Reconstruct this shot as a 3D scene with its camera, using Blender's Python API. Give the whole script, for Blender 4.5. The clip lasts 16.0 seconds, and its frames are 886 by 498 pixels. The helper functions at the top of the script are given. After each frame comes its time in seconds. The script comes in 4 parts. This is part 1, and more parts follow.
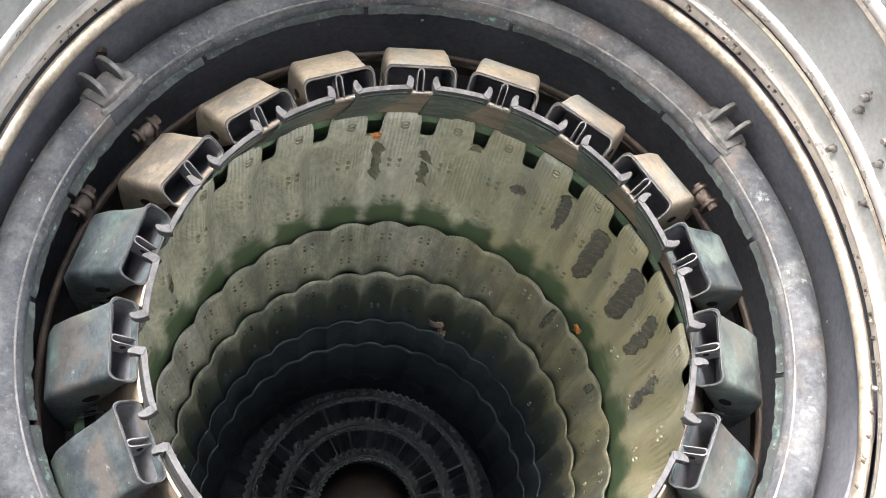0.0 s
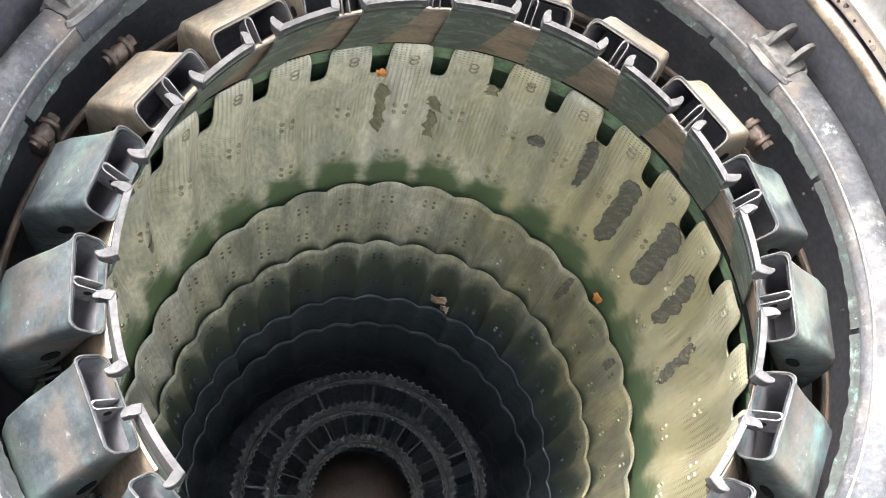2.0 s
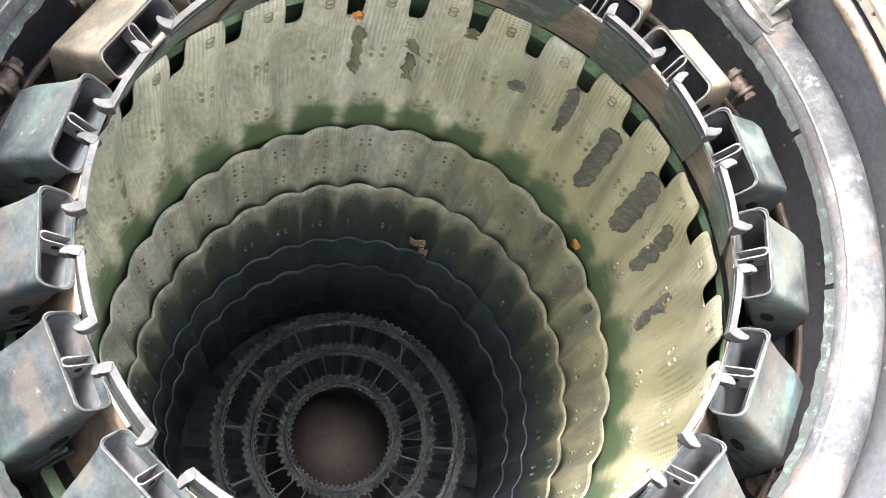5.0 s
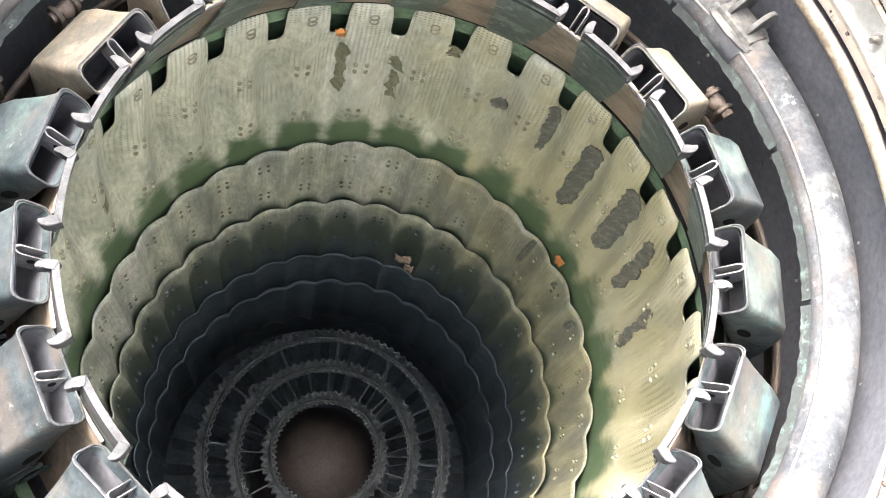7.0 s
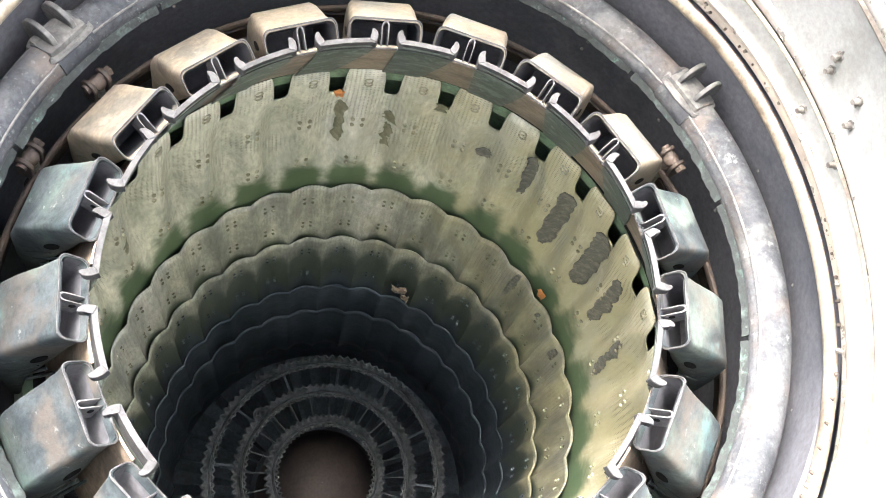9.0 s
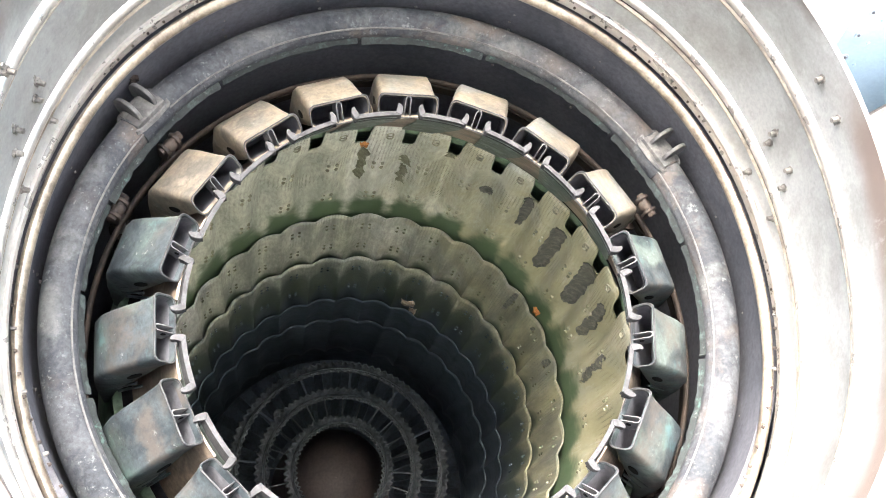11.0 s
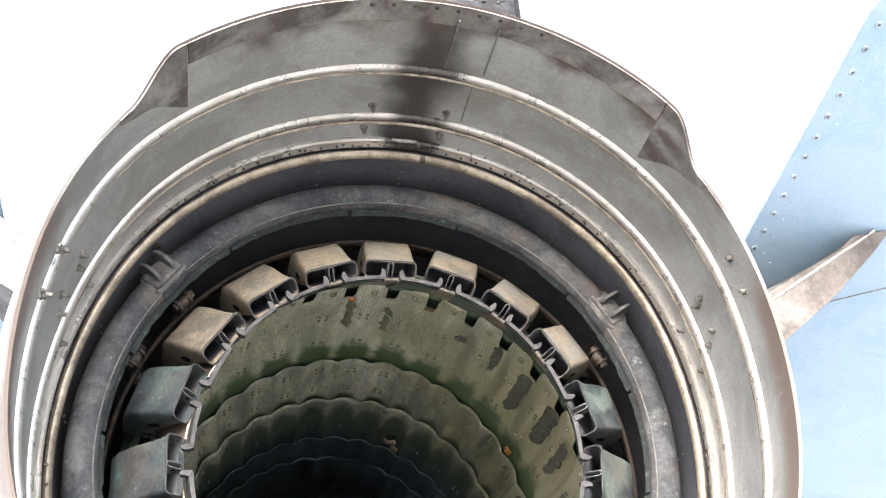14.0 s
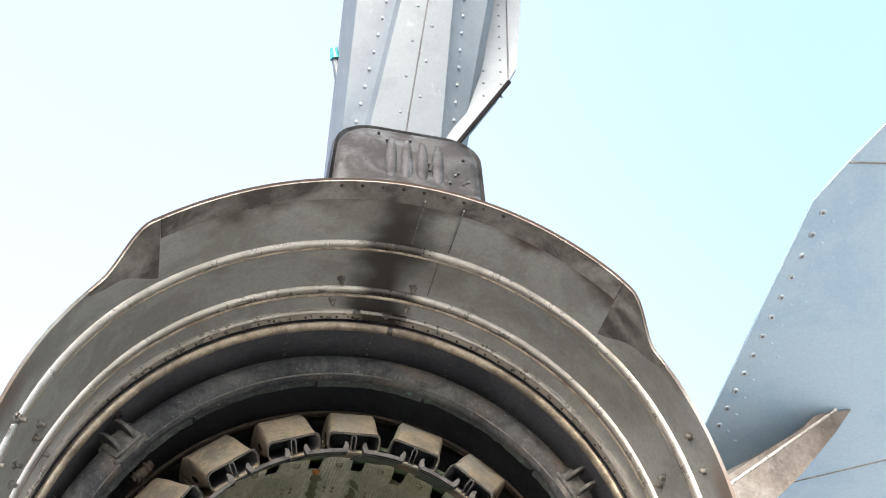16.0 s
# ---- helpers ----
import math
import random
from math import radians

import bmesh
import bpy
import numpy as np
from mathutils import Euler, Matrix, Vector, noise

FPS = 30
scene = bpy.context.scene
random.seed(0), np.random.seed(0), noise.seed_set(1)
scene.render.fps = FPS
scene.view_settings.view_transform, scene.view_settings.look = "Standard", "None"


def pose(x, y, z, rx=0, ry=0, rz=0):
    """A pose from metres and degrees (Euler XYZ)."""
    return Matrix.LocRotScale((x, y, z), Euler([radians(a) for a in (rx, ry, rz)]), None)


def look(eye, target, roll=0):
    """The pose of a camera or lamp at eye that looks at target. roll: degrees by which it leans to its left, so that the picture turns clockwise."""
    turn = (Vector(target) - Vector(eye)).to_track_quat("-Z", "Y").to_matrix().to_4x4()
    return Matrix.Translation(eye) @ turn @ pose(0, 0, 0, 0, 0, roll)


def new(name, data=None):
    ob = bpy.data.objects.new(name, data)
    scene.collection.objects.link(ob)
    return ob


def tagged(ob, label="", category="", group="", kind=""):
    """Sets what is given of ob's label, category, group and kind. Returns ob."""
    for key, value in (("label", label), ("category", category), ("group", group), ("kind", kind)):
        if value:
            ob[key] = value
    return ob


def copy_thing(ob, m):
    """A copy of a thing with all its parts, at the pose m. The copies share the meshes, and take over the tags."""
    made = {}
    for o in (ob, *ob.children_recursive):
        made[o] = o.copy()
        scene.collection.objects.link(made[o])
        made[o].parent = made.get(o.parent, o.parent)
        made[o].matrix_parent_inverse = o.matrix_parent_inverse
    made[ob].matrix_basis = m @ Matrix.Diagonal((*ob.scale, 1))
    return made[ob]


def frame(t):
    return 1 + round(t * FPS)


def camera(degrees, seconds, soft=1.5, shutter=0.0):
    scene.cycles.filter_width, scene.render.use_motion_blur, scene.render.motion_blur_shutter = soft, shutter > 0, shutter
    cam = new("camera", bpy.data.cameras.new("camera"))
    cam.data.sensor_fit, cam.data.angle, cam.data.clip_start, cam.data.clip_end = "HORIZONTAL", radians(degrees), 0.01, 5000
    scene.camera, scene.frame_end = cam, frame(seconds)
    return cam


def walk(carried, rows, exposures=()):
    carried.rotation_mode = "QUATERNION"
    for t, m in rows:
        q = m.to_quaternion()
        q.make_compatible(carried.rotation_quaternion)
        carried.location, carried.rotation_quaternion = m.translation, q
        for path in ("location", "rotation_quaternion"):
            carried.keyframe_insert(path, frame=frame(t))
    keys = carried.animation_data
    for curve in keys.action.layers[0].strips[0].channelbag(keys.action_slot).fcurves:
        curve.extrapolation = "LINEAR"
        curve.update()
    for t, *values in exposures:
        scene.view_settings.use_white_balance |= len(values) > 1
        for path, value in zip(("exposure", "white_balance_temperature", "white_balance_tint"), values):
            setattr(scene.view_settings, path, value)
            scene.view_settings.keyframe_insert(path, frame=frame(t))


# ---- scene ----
cam = camera(53.09, 16.0, soft=1.0)
ROWS = [
    (0.0, -0.0947, -0.9394, 1.5637, 113.716, -1.002, -7.113),
    (0.5, -0.113, -0.856, 1.5663, 114.648, -0.872, -7.105),
    (1.0, -0.117, -0.8054, 1.5638, 115.242, -0.793, -7.324),
    (1.5, -0.1151, -0.7772, 1.5655, 115.296, -0.733, -7.569),
    (2.0, -0.1098, -0.769, 1.5669, 113.49, -0.68, -7.795),
    (2.5, -0.1079, -0.7712, 1.5731, 110.58, -0.616, -7.781),
    (3.0, -0.1042, -0.7664, 1.5743, 109.418, -0.579, -7.853),
    (3.5, -0.0966, -0.7678, 1.5827, 109.087, -0.607, -8.024),
    (4.0, -0.0992, -0.7621, 1.589, 108.992, -0.597, -8.408),
    (6.5, -0.1069, -0.7746, 1.5875, 110.204, -0.523, -9.585),
    (7.0, -0.0919, -0.7703, 1.586, 110.44, -0.511, -9.667),
    (7.5, -0.0906, -0.7874, 1.5876, 110.688, -0.501, -9.681),
    (8.0, -0.0939, -0.8216, 1.5834, 111.043, -0.539, -9.671),
    (8.5, -0.0875, -0.8668, 1.5724, 111.55, -0.527, -9.637),
    (9.0, -0.0916, -0.9102, 1.5623, 111.82, -0.521, -9.483),
    (11.5, -0.1737, -1.2051, 1.5092, 111.639, -0.398, -10.016),
    (12.0, -0.1832, -1.2522, 1.4908, 112.437, -0.454, -10.621),
    (12.5, -0.1788, -1.2875, 1.4782, 113.555, -0.497, -10.834),
    (13.0, -0.1754, -1.3272, 1.4746, 115.906, -0.55, -11.183),
    (13.5, -0.1776, -1.3422, 1.464, 117.996, -0.535, -11.165),
    (14.0, -0.1745, -1.351, 1.4634, 120.365, -0.506, -10.76),
    (14.5, -0.1697, -1.3681, 1.4666, 123.242, -0.546, -10.447),
    (15.0, -0.1694, -1.3844, 1.4657, 126.141, -0.561, -10.612),
    (15.5, -0.1644, -1.3879, 1.4638, 128.548, -0.65, -11.34),
    (16.0, -0.1504, -1.3866, 1.4601, 131.001, -0.669, -12.222),
]
EXPO = [(0.0, 1.24, 5750, 9), (1.5, 1.62, 5750, 9), (3.5, 1.85, 5750, 9), (9.0, 1.97, 5800, 9), (11.5, 1.52, 5800, 9), (12.7, 1.15, 5850, 9), (14.0, 0.70, 5900, 9), (15.0, 0.42, 6000, 11), (15.6, 0.22, 6000, 10), (16.0, 0.0, 6200, 7)]
walk(cam, [(t, pose(x, y, z, rx, ry, rz)) for t, x, y, z, rx, ry, rz in ROWS], exposures=EXPO)

# ---- light ----
world = bpy.data.worlds.new("world")
scene.world = world
world.use_nodes = True
wn = world.node_tree.nodes
sky = wn.new("ShaderNodeTexSky")
sky.sky_type, sky.sun_disc = "NISHITA", False
SUN_EL, SUN_AZ = 28.0, 193.0  # azimuth clockwise from +y
sky.sun_elevation, sky.sun_rotation = radians(SUN_EL), radians(SUN_AZ)
sky.air_density, sky.dust_density, sky.ozone_density = 0.5, 7.0, 0.0
wn["Background"].inputs[1].default_value = 1.1
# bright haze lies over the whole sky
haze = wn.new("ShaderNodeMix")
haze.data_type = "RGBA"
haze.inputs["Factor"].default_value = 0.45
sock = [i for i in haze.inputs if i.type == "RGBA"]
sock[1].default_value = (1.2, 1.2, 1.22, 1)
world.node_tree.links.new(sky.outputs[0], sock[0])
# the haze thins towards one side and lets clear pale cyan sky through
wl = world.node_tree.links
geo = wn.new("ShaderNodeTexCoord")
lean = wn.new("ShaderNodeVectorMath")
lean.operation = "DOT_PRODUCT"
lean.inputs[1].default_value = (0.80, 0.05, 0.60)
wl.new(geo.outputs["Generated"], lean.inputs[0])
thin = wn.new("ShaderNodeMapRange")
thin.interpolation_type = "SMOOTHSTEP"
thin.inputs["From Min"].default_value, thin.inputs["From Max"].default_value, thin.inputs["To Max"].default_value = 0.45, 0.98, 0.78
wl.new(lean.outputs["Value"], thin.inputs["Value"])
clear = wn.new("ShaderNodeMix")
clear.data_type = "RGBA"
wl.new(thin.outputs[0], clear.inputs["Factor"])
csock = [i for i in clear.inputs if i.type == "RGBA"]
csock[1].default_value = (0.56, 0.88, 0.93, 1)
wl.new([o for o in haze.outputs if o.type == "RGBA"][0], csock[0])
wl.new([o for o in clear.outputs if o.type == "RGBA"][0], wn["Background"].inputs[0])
sun = new("sun", bpy.data.lights.new("sun", "SUN"))
sun.data.energy, sun.data.angle, sun.data.color = 0.6, radians(32), (1.0, 0.985, 0.97)
sd = Vector((math.sin(radians(SUN_AZ)) * math.cos(radians(SUN_EL)), math.cos(radians(SUN_AZ)) * math.cos(radians(SUN_EL)), math.sin(radians(SUN_EL))))
sun.matrix_world = look(sd * 20, (0, 0, 0))

H = 1.9  # height of the engine's axis


# ---- materials ----
def mat(name, base, rough=0.5, metal=0.0, second=None, amount=0.5, scale=9.0, fine=90.0, bump=0.15, third=None, third_amt=0.35, third_scale=3.0, stretch=None, vary=0.0, grit=0.30):
    """Two-tone surface: base mottled with second at one scale, third in larger stains, fine grain in bump and gloss."""
    m = bpy.data.materials.new(name)
    m.use_nodes = True
    n, l = m.node_tree.nodes, m.node_tree.links
    b = n["Principled BSDF"]
    tc = n.new("ShaderNodeTexCoord")
    mp = n.new("ShaderNodeMapping")
    oi = n.new("ShaderNodeObjectInfo")
    add = n.new("ShaderNodeVectorMath")
    add.operation = "MULTIPLY_ADD"
    add.inputs[1].default_value = (7.3, 3.1, 5.7)
    l.new(oi.outputs["Random"], add.inputs[0])
    l.new(tc.outputs["Object"], add.inputs[2])
    l.new(add.outputs[0], mp.inputs[0])
    if stretch:
        mp.inputs["Scale"].default_value = stretch

    def noise_tex(s, d=6.0, rough_=0.6, dist=0.0):
        t = n.new("ShaderNodeTexNoise")
        t.inputs["Scale"].default_value, t.inputs["Detail"].default_value = s, d
        t.inputs["Roughness"].default_value, t.inputs["Distortion"].default_value = rough_, dist
        l.new(mp.outputs[0], t.inputs["Vector"])
        return t.outputs["Fac"]

    def ramp(fac, lo, hi):
        r = n.new("ShaderNodeMapRange")
        r.inputs["From Min"].default_value, r.inputs["From Max"].default_value = lo, hi
        l.new(fac, r.inputs["Value"])
        return r.outputs[0]

    def mix(fac, a, bb):
        x = n.new("ShaderNodeMix")
        x.data_type = "RGBA"
        if fac is not None:
            l.new(fac, x.inputs["Factor"])
        for s, v in (("A", a), ("B", bb)):
            sock = [i for i in x.inputs if i.name == s and i.type == "RGBA"][0]
            if isinstance(v, tuple):
                sock.default_value = (*v, 1)
            else:
                l.new(v, sock)
        return [o for o in x.outputs if o.type == "RGBA"][0]

    second = second or tuple(c * 0.65 for c in base)
    col = mix(ramp(noise_tex(scale, 7, 0.65, 0.4), 0.58 - amount * 0.24, 0.68 - amount * 0.2), base, second)
    if third:
        col = mix(ramp(noise_tex(third_scale, 4, 0.55, 0.6), 0.66 - third_amt * 0.34, 0.76 - third_amt * 0.3), col, third)
    grain = noise_tex(fine, 4, 0.7)
    hv = n.new("ShaderNodeHueSaturation")
    mr = n.new("ShaderNodeMapRange")
    mr.inputs["From Min"].default_value, mr.inputs["From Max"].default_value = 0.30, 0.70
    mr.inputs["To Min"].default_value, mr.inputs["To Max"].default_value = 1 - grit, 1 + grit
    l.new(grain, mr.inputs["Value"])
    val = mr.outputs[0]
    if vary:
        mv = n.new("ShaderNodeMapRange")
        mv.inputs["To Min"].default_value, mv.inputs["To Max"].default_value = 1 - vary, 1 + vary
        l.new(oi.outputs["Random"], mv.inputs["Value"])
        mu = n.new("ShaderNodeMath")
        mu.operation = "MULTIPLY"
        l.new(val, mu.inputs[0])
        l.new(mv.outputs[0], mu.inputs[1])
        val = mu.outputs[0]
    l.new(val, hv.inputs["Value"])
    l.new(col, hv.inputs["Color"])
    l.new(hv.outputs[0], b.inputs["Base Color"])
    rr = n.new("ShaderNodeMapRange")
    rr.inputs["To Min"].default_value, rr.inputs["To Max"].default_value = max(0.05, rough - 0.15), min(1, rough + 0.15)
    l.new(noise_tex(scale * 2.3, 5, 0.6), rr.inputs["Value"])
    l.new(rr.outputs[0], b.inputs["Roughness"])
    b.inputs["Metallic"].default_value = metal
    if bump:
        bp = n.new("ShaderNodeBump")
        bp.inputs["Strength"].default_value, bp.inputs["Distance"].default_value = bump, 0.002
        l.new(noise_tex(fine * 0.6, 6, 0.65), bp.inputs["Height"])
        l.new(bp.outputs[0], b.inputs["Normal"])
    return m


M_SHROUD = mat("shroud_steel", (0.335, 0.345, 0.338), 0.45, 0.4, (0.26, 0.265, 0.255), 0.5, 7, 160, 0.14, (0.215, 0.212, 0.20), 0.36, 2.6, grit=0.13)


def stain(m, rgb, rules):
    """Adds ragged soot or scorch marks: rules of (axis, centre, half width, edge, noise scale, noise reach)."""
    n, l = m.node_tree.nodes, m.node_tree.links
    b = n["Principled BSDF"]
    src = b.inputs["Base Color"].links[0].from_socket
    tc = n.new("ShaderNodeTexCoord")
    sp = n.new("ShaderNodeSeparateXYZ")
    l.new(tc.outputs["Object"], sp.inputs[0])
    out = None
    for axis, mid, half, edge, ns, reach in rules:
        nz = n.new("ShaderNodeTexNoise")
        nz.inputs["Scale"].default_value, nz.inputs["Detail"].default_value = ns, 5
        l.new(tc.outputs["Object"], nz.inputs["Vector"])
        d = n.new("ShaderNodeMath")
        d.operation = "SUBTRACT"
        d.inputs[1].default_value = mid
        l.new(sp.outputs[axis], d.inputs[0])
        ab = n.new("ShaderNodeMath")
        ab.operation = "ABSOLUTE"
        l.new(d.outputs[0], ab.inputs[0])
        ma = n.new("ShaderNodeMath")
        ma.operation = "MULTIPLY_ADD"
        ma.inputs[1].default_value = reach
        l.new(nz.outputs["Fac"], ma.inputs[0])
        l.new(ab.outputs[0], ma.inputs[2])
        r = n.new("ShaderNodeMapRange")
        r.interpolation_type = "SMOOTHSTEP"
        r.inputs["From Min"].default_value, r.inputs["From Max"].default_value = half + edge + reach * 0.5, half + reach * 0.5
        l.new(ma.outputs[0], r.inputs["Value"])
        if out is None:
            out = r.outputs[0]
        else:
            mu = n.new("ShaderNodeMath")
            mu.operation = "MULTIPLY"
            l.new(out, mu.inputs[0])
            l.new(r.outputs[0], mu.inputs[1])
            out = mu.outputs[0]
    mx = n.new("ShaderNodeMix")
    mx.data_type = "RGBA"
    l.new(out, mx.inputs["Factor"])
    rgba = [i for i in mx.inputs if i.type == "RGBA"]
    l.new(src, rgba[0])
    rgba[1].default_value = (*rgb, 1)
    l.new([o for o in mx.outputs if o.type == "RGBA"][0], b.inputs["Base Color"])


stain(M_SHROUD, (0.055, 0.053, 0.053), [("X", -0.002, 0.018, 0.06, 7, 0.16), ("Z", 2.60, 0.30, 0.05, 5, 0.1)])
stain(M_SHROUD, (0.085, 0.066, 0.058), [("Y", -0.44, 0.055, 0.05, 11, 0.16), ("Z", 2.5, 0.28, 0.1, 5, 0.2)])
stain(M_SHROUD, (0.19, 0.155, 0.135), [("Y", -0.40, 0.070, 0.05, 9, 0.06), ("Z", 1.60, 0.42, 0.1, 5, 0.2)])
M_CORNER = mat("scorched_corner_steel", (0.15, 0.14, 0.13), 0.55, 0.25, (0.07, 0.062, 0.058), 0.5, 14, 140, 0.25, (0.24, 0.23, 0.215), 0.4, 7, grit=0.2)
M_RIDGE = mat("ridge_steel", (0.42, 0.405, 0.375), 0.30, 0.6, (0.34, 0.325, 0.295), 0.4, 14, 160, 0.08, grit=0.1)
stain(M_RIDGE, (0.06, 0.055, 0.05), [("X", 0.005, 0.030, 0.04, 9, 0.08), ("Z", 2.60, 0.30, 0.05, 5, 0.1)])
M_LIP = mat("lip_bronze", (0.31, 0.27, 0.21), 0.42, 0.5, (0.16, 0.135, 0.105), 0.5, 18, 160, 0.1)
# soot on the duct wall, painted shade inside the flaps, dark panel gaps
M_DARK = mat("soot_and_recess_dark", (0.084, 0.086, 0.098), 0.6, 0.1, (0.056, 0.059, 0.069), 0.5, 6, 120, 0.1)
M_TUBE = mat("tube_steel", (0.062, 0.066, 0.072), 0.72, 0.1, (0.036, 0.040, 0.046), 0.6, 14, 150, 0.45, (0.095, 0.10, 0.10), 0.3, 11)
M_CLAMP = mat("welded_clamp_steel", (0.105, 0.105, 0.102), 0.6, 0.15, (0.06, 0.06, 0.06), 0.5, 30, 150, 0.45, (0.16, 0.155, 0.145), 0.3, 20)
M_SKIRT = mat("verdigris_edge", (0.030, 0.035, 0.035), 0.65, 0.15, (0.060, 0.076, 0.073), 0.15, 50, 150, 0.4)
M_BOX = mat("flap_steel", (0.047, 0.058, 0.065), 0.55, 0.1, (0.022, 0.029, 0.034), 0.6, 18, 140, 0.3, (0.088, 0.108, 0.102), 0.34, 9, vary=0.15)
M_BOXTOP = mat("heat_tinted_steel", (0.21, 0.182, 0.14), 0.5, 0.2, (0.12, 0.112, 0.096), 0.5, 15, 140, 0.22, (0.175, 0.178, 0.165), 0.4, 10, vary=0.08)
M_EDGE = mat("bare_steel", (0.050, 0.051, 0.054), 0.75, 0.0, (0.032, 0.033, 0.035), 0.45, 30, 200, 0.2)
M_PLATE = mat("green_plate", (0.065, 0.085, 0.075), 0.45, 0.2, (0.18, 0.22, 0.20), 0.25, 30, 160, 0.15)
M_SEAL = mat("brown_plate", (0.25, 0.20, 0.155), 0.5, 0.2, (0.13, 0.11, 0.09), 0.5, 14, 140, 0.1)
M_CASE = mat("green_casing", (0.135, 0.205, 0.13), 0.55, 0.0, (0.075, 0.115, 0.075), 0.5, 16, 120, 0.1)
# deep tube colour: soot plus the shade down there
M_SOOT_SHADE = mat("soot_shade_liner", (0.074, 0.096, 0.124), 0.45, 0.2, (0.052, 0.069, 0.092), 0.5, 12, 120, 0.12)
M_HOLD = mat("flame_holder_steel", (0.076, 0.086, 0.096), 0.55, 0.2, (0.042, 0.049, 0.057), 0.5, 18, 140, 0.15)
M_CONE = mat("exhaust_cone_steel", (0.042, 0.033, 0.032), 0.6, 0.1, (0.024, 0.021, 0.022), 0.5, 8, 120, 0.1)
M_BLUE = mat("light_blue_paint", (0.245, 0.335, 0.425), 0.45, 0.0, (0.215, 0.31, 0.41), 0.4, 6, 180, 0.05, (0.265, 0.36, 0.45), 0.3, 2, grit=0.07)
M_FIN = mat("pale_blue_grey_paint", (0.105, 0.13, 0.158), 0.5, 0.0, (0.086, 0.108, 0.135), 0.4, 6, 180, 0.06, (0.118, 0.143, 0.172), 0.3, 2.5, grit=0.08)
M_RUST = mat("scorched_steel", (0.038, 0.032, 0.029), 0.6, 0.1, (0.020, 0.018, 0.016), 0.5, 9, 140, 0.2, (0.072, 0.072, 0.071), 0.42, 5)
M_FAIR = mat("scorched_fairing_steel", (0.085, 0.076, 0.070), 0.5, 0.2, (0.045, 0.038, 0.034), 0.5, 9, 140, 0.2, (0.15, 0.147, 0.142), 0.42, 5)
M_CHUTE = mat("chute_door_steel", (0.036, 0.038, 0.042), 0.5, 0.25, (0.015, 0.015, 0.017), 0.5, 16, 140, 0.3, (0.075, 0.085, 0.10), 0.4, 9)
M_STUD = mat("stud_steel", (0.25, 0.24, 0.22), 0.45, 0.6, (0.14, 0.13, 0.12), 0.5, 60, 200, 0.1)
M_OLDBROWN = mat("corroded_brown_metal", (0.034, 0.026, 0.021), 0.7, 0.1, (0.02, 0.017, 0.015), 0.5, 25, 140, 0.3)
M_ACT = mat("brown_oxide_steel", (0.062, 0.046, 0.036), 0.7, 0.1, (0.03, 0.024, 0.020), 0.5, 25, 140, 0.3)
M_GROUND = mat("concrete", (0.46, 0.455, 0.445), 0.85, 0.0, (0.40, 0.395, 0.385), 0.5, 1.5, 40, 0.2)
M_LEAF = mat("dry_orange_leaf", (0.55, 0.22, 0.06), 0.8, 0.0, (0.40, 0.16, 0.05), 0.5, 60, 200, 0.2)
M_DEBRIS = mat("dry_brown_leaf", (0.48, 0.38, 0.30), 0.85, 0.0, (0.28, 0.21, 0.16), 0.5, 50, 200, 0.3)
M_RIVET = mat("olive_rivet", (0.27, 0.26, 0.19), 0.75, 0.0, (0.24, 0.24, 0.19), 0.5, 60, 200, 0.1)
M_HOLE = mat("black_hole", (0.008, 0.008, 0.009), 0.9, 0.0, (0.005, 0.005, 0.006), 0.5, 30, 100, 0.0)
M_RIVET_DULL = mat("deeper_rivet", (0.19, 0.19, 0.15), 0.8, 0.0, (0.17, 0.17, 0.13), 0.5, 60, 200, 0.1)
M_VOID = mat("shaded_turbine_end", (0.044, 0.056, 0.074), 0.9, 0.0, (0.032, 0.042, 0.056), 0.5, 30, 100, 0.0)
M_SCREW = mat("pale_screw_steel", (0.29, 0.35, 0.40), 0.4, 0.2, (0.19, 0.23, 0.27), 0.5, 60, 200, 0.1)
M_WEB = mat("web_steel", (0.15, 0.15, 0.158), 0.6, 0.1, (0.10, 0.10, 0.106), 0.5, 40, 200, 0.1)
M_FILM = mat("thin_olive_stain", (0.15, 0.155, 0.10), 0.55, 0.0, (0.21, 0.21, 0.145), 0.5, 60, 200, 0.2)
M_WORN = mat("worn_dark_metal", (0.10, 0.105, 0.098), 0.55, 0.1, (0.17, 0.17, 0.15), 0.4, 70, 200, 0.3)
M_TEAL = mat("teal_lamp_glass", (0.05, 0.32, 0.33), 0.25, 0.0, (0.04, 0.25, 0.27), 0.4, 40, 200, 0.0)


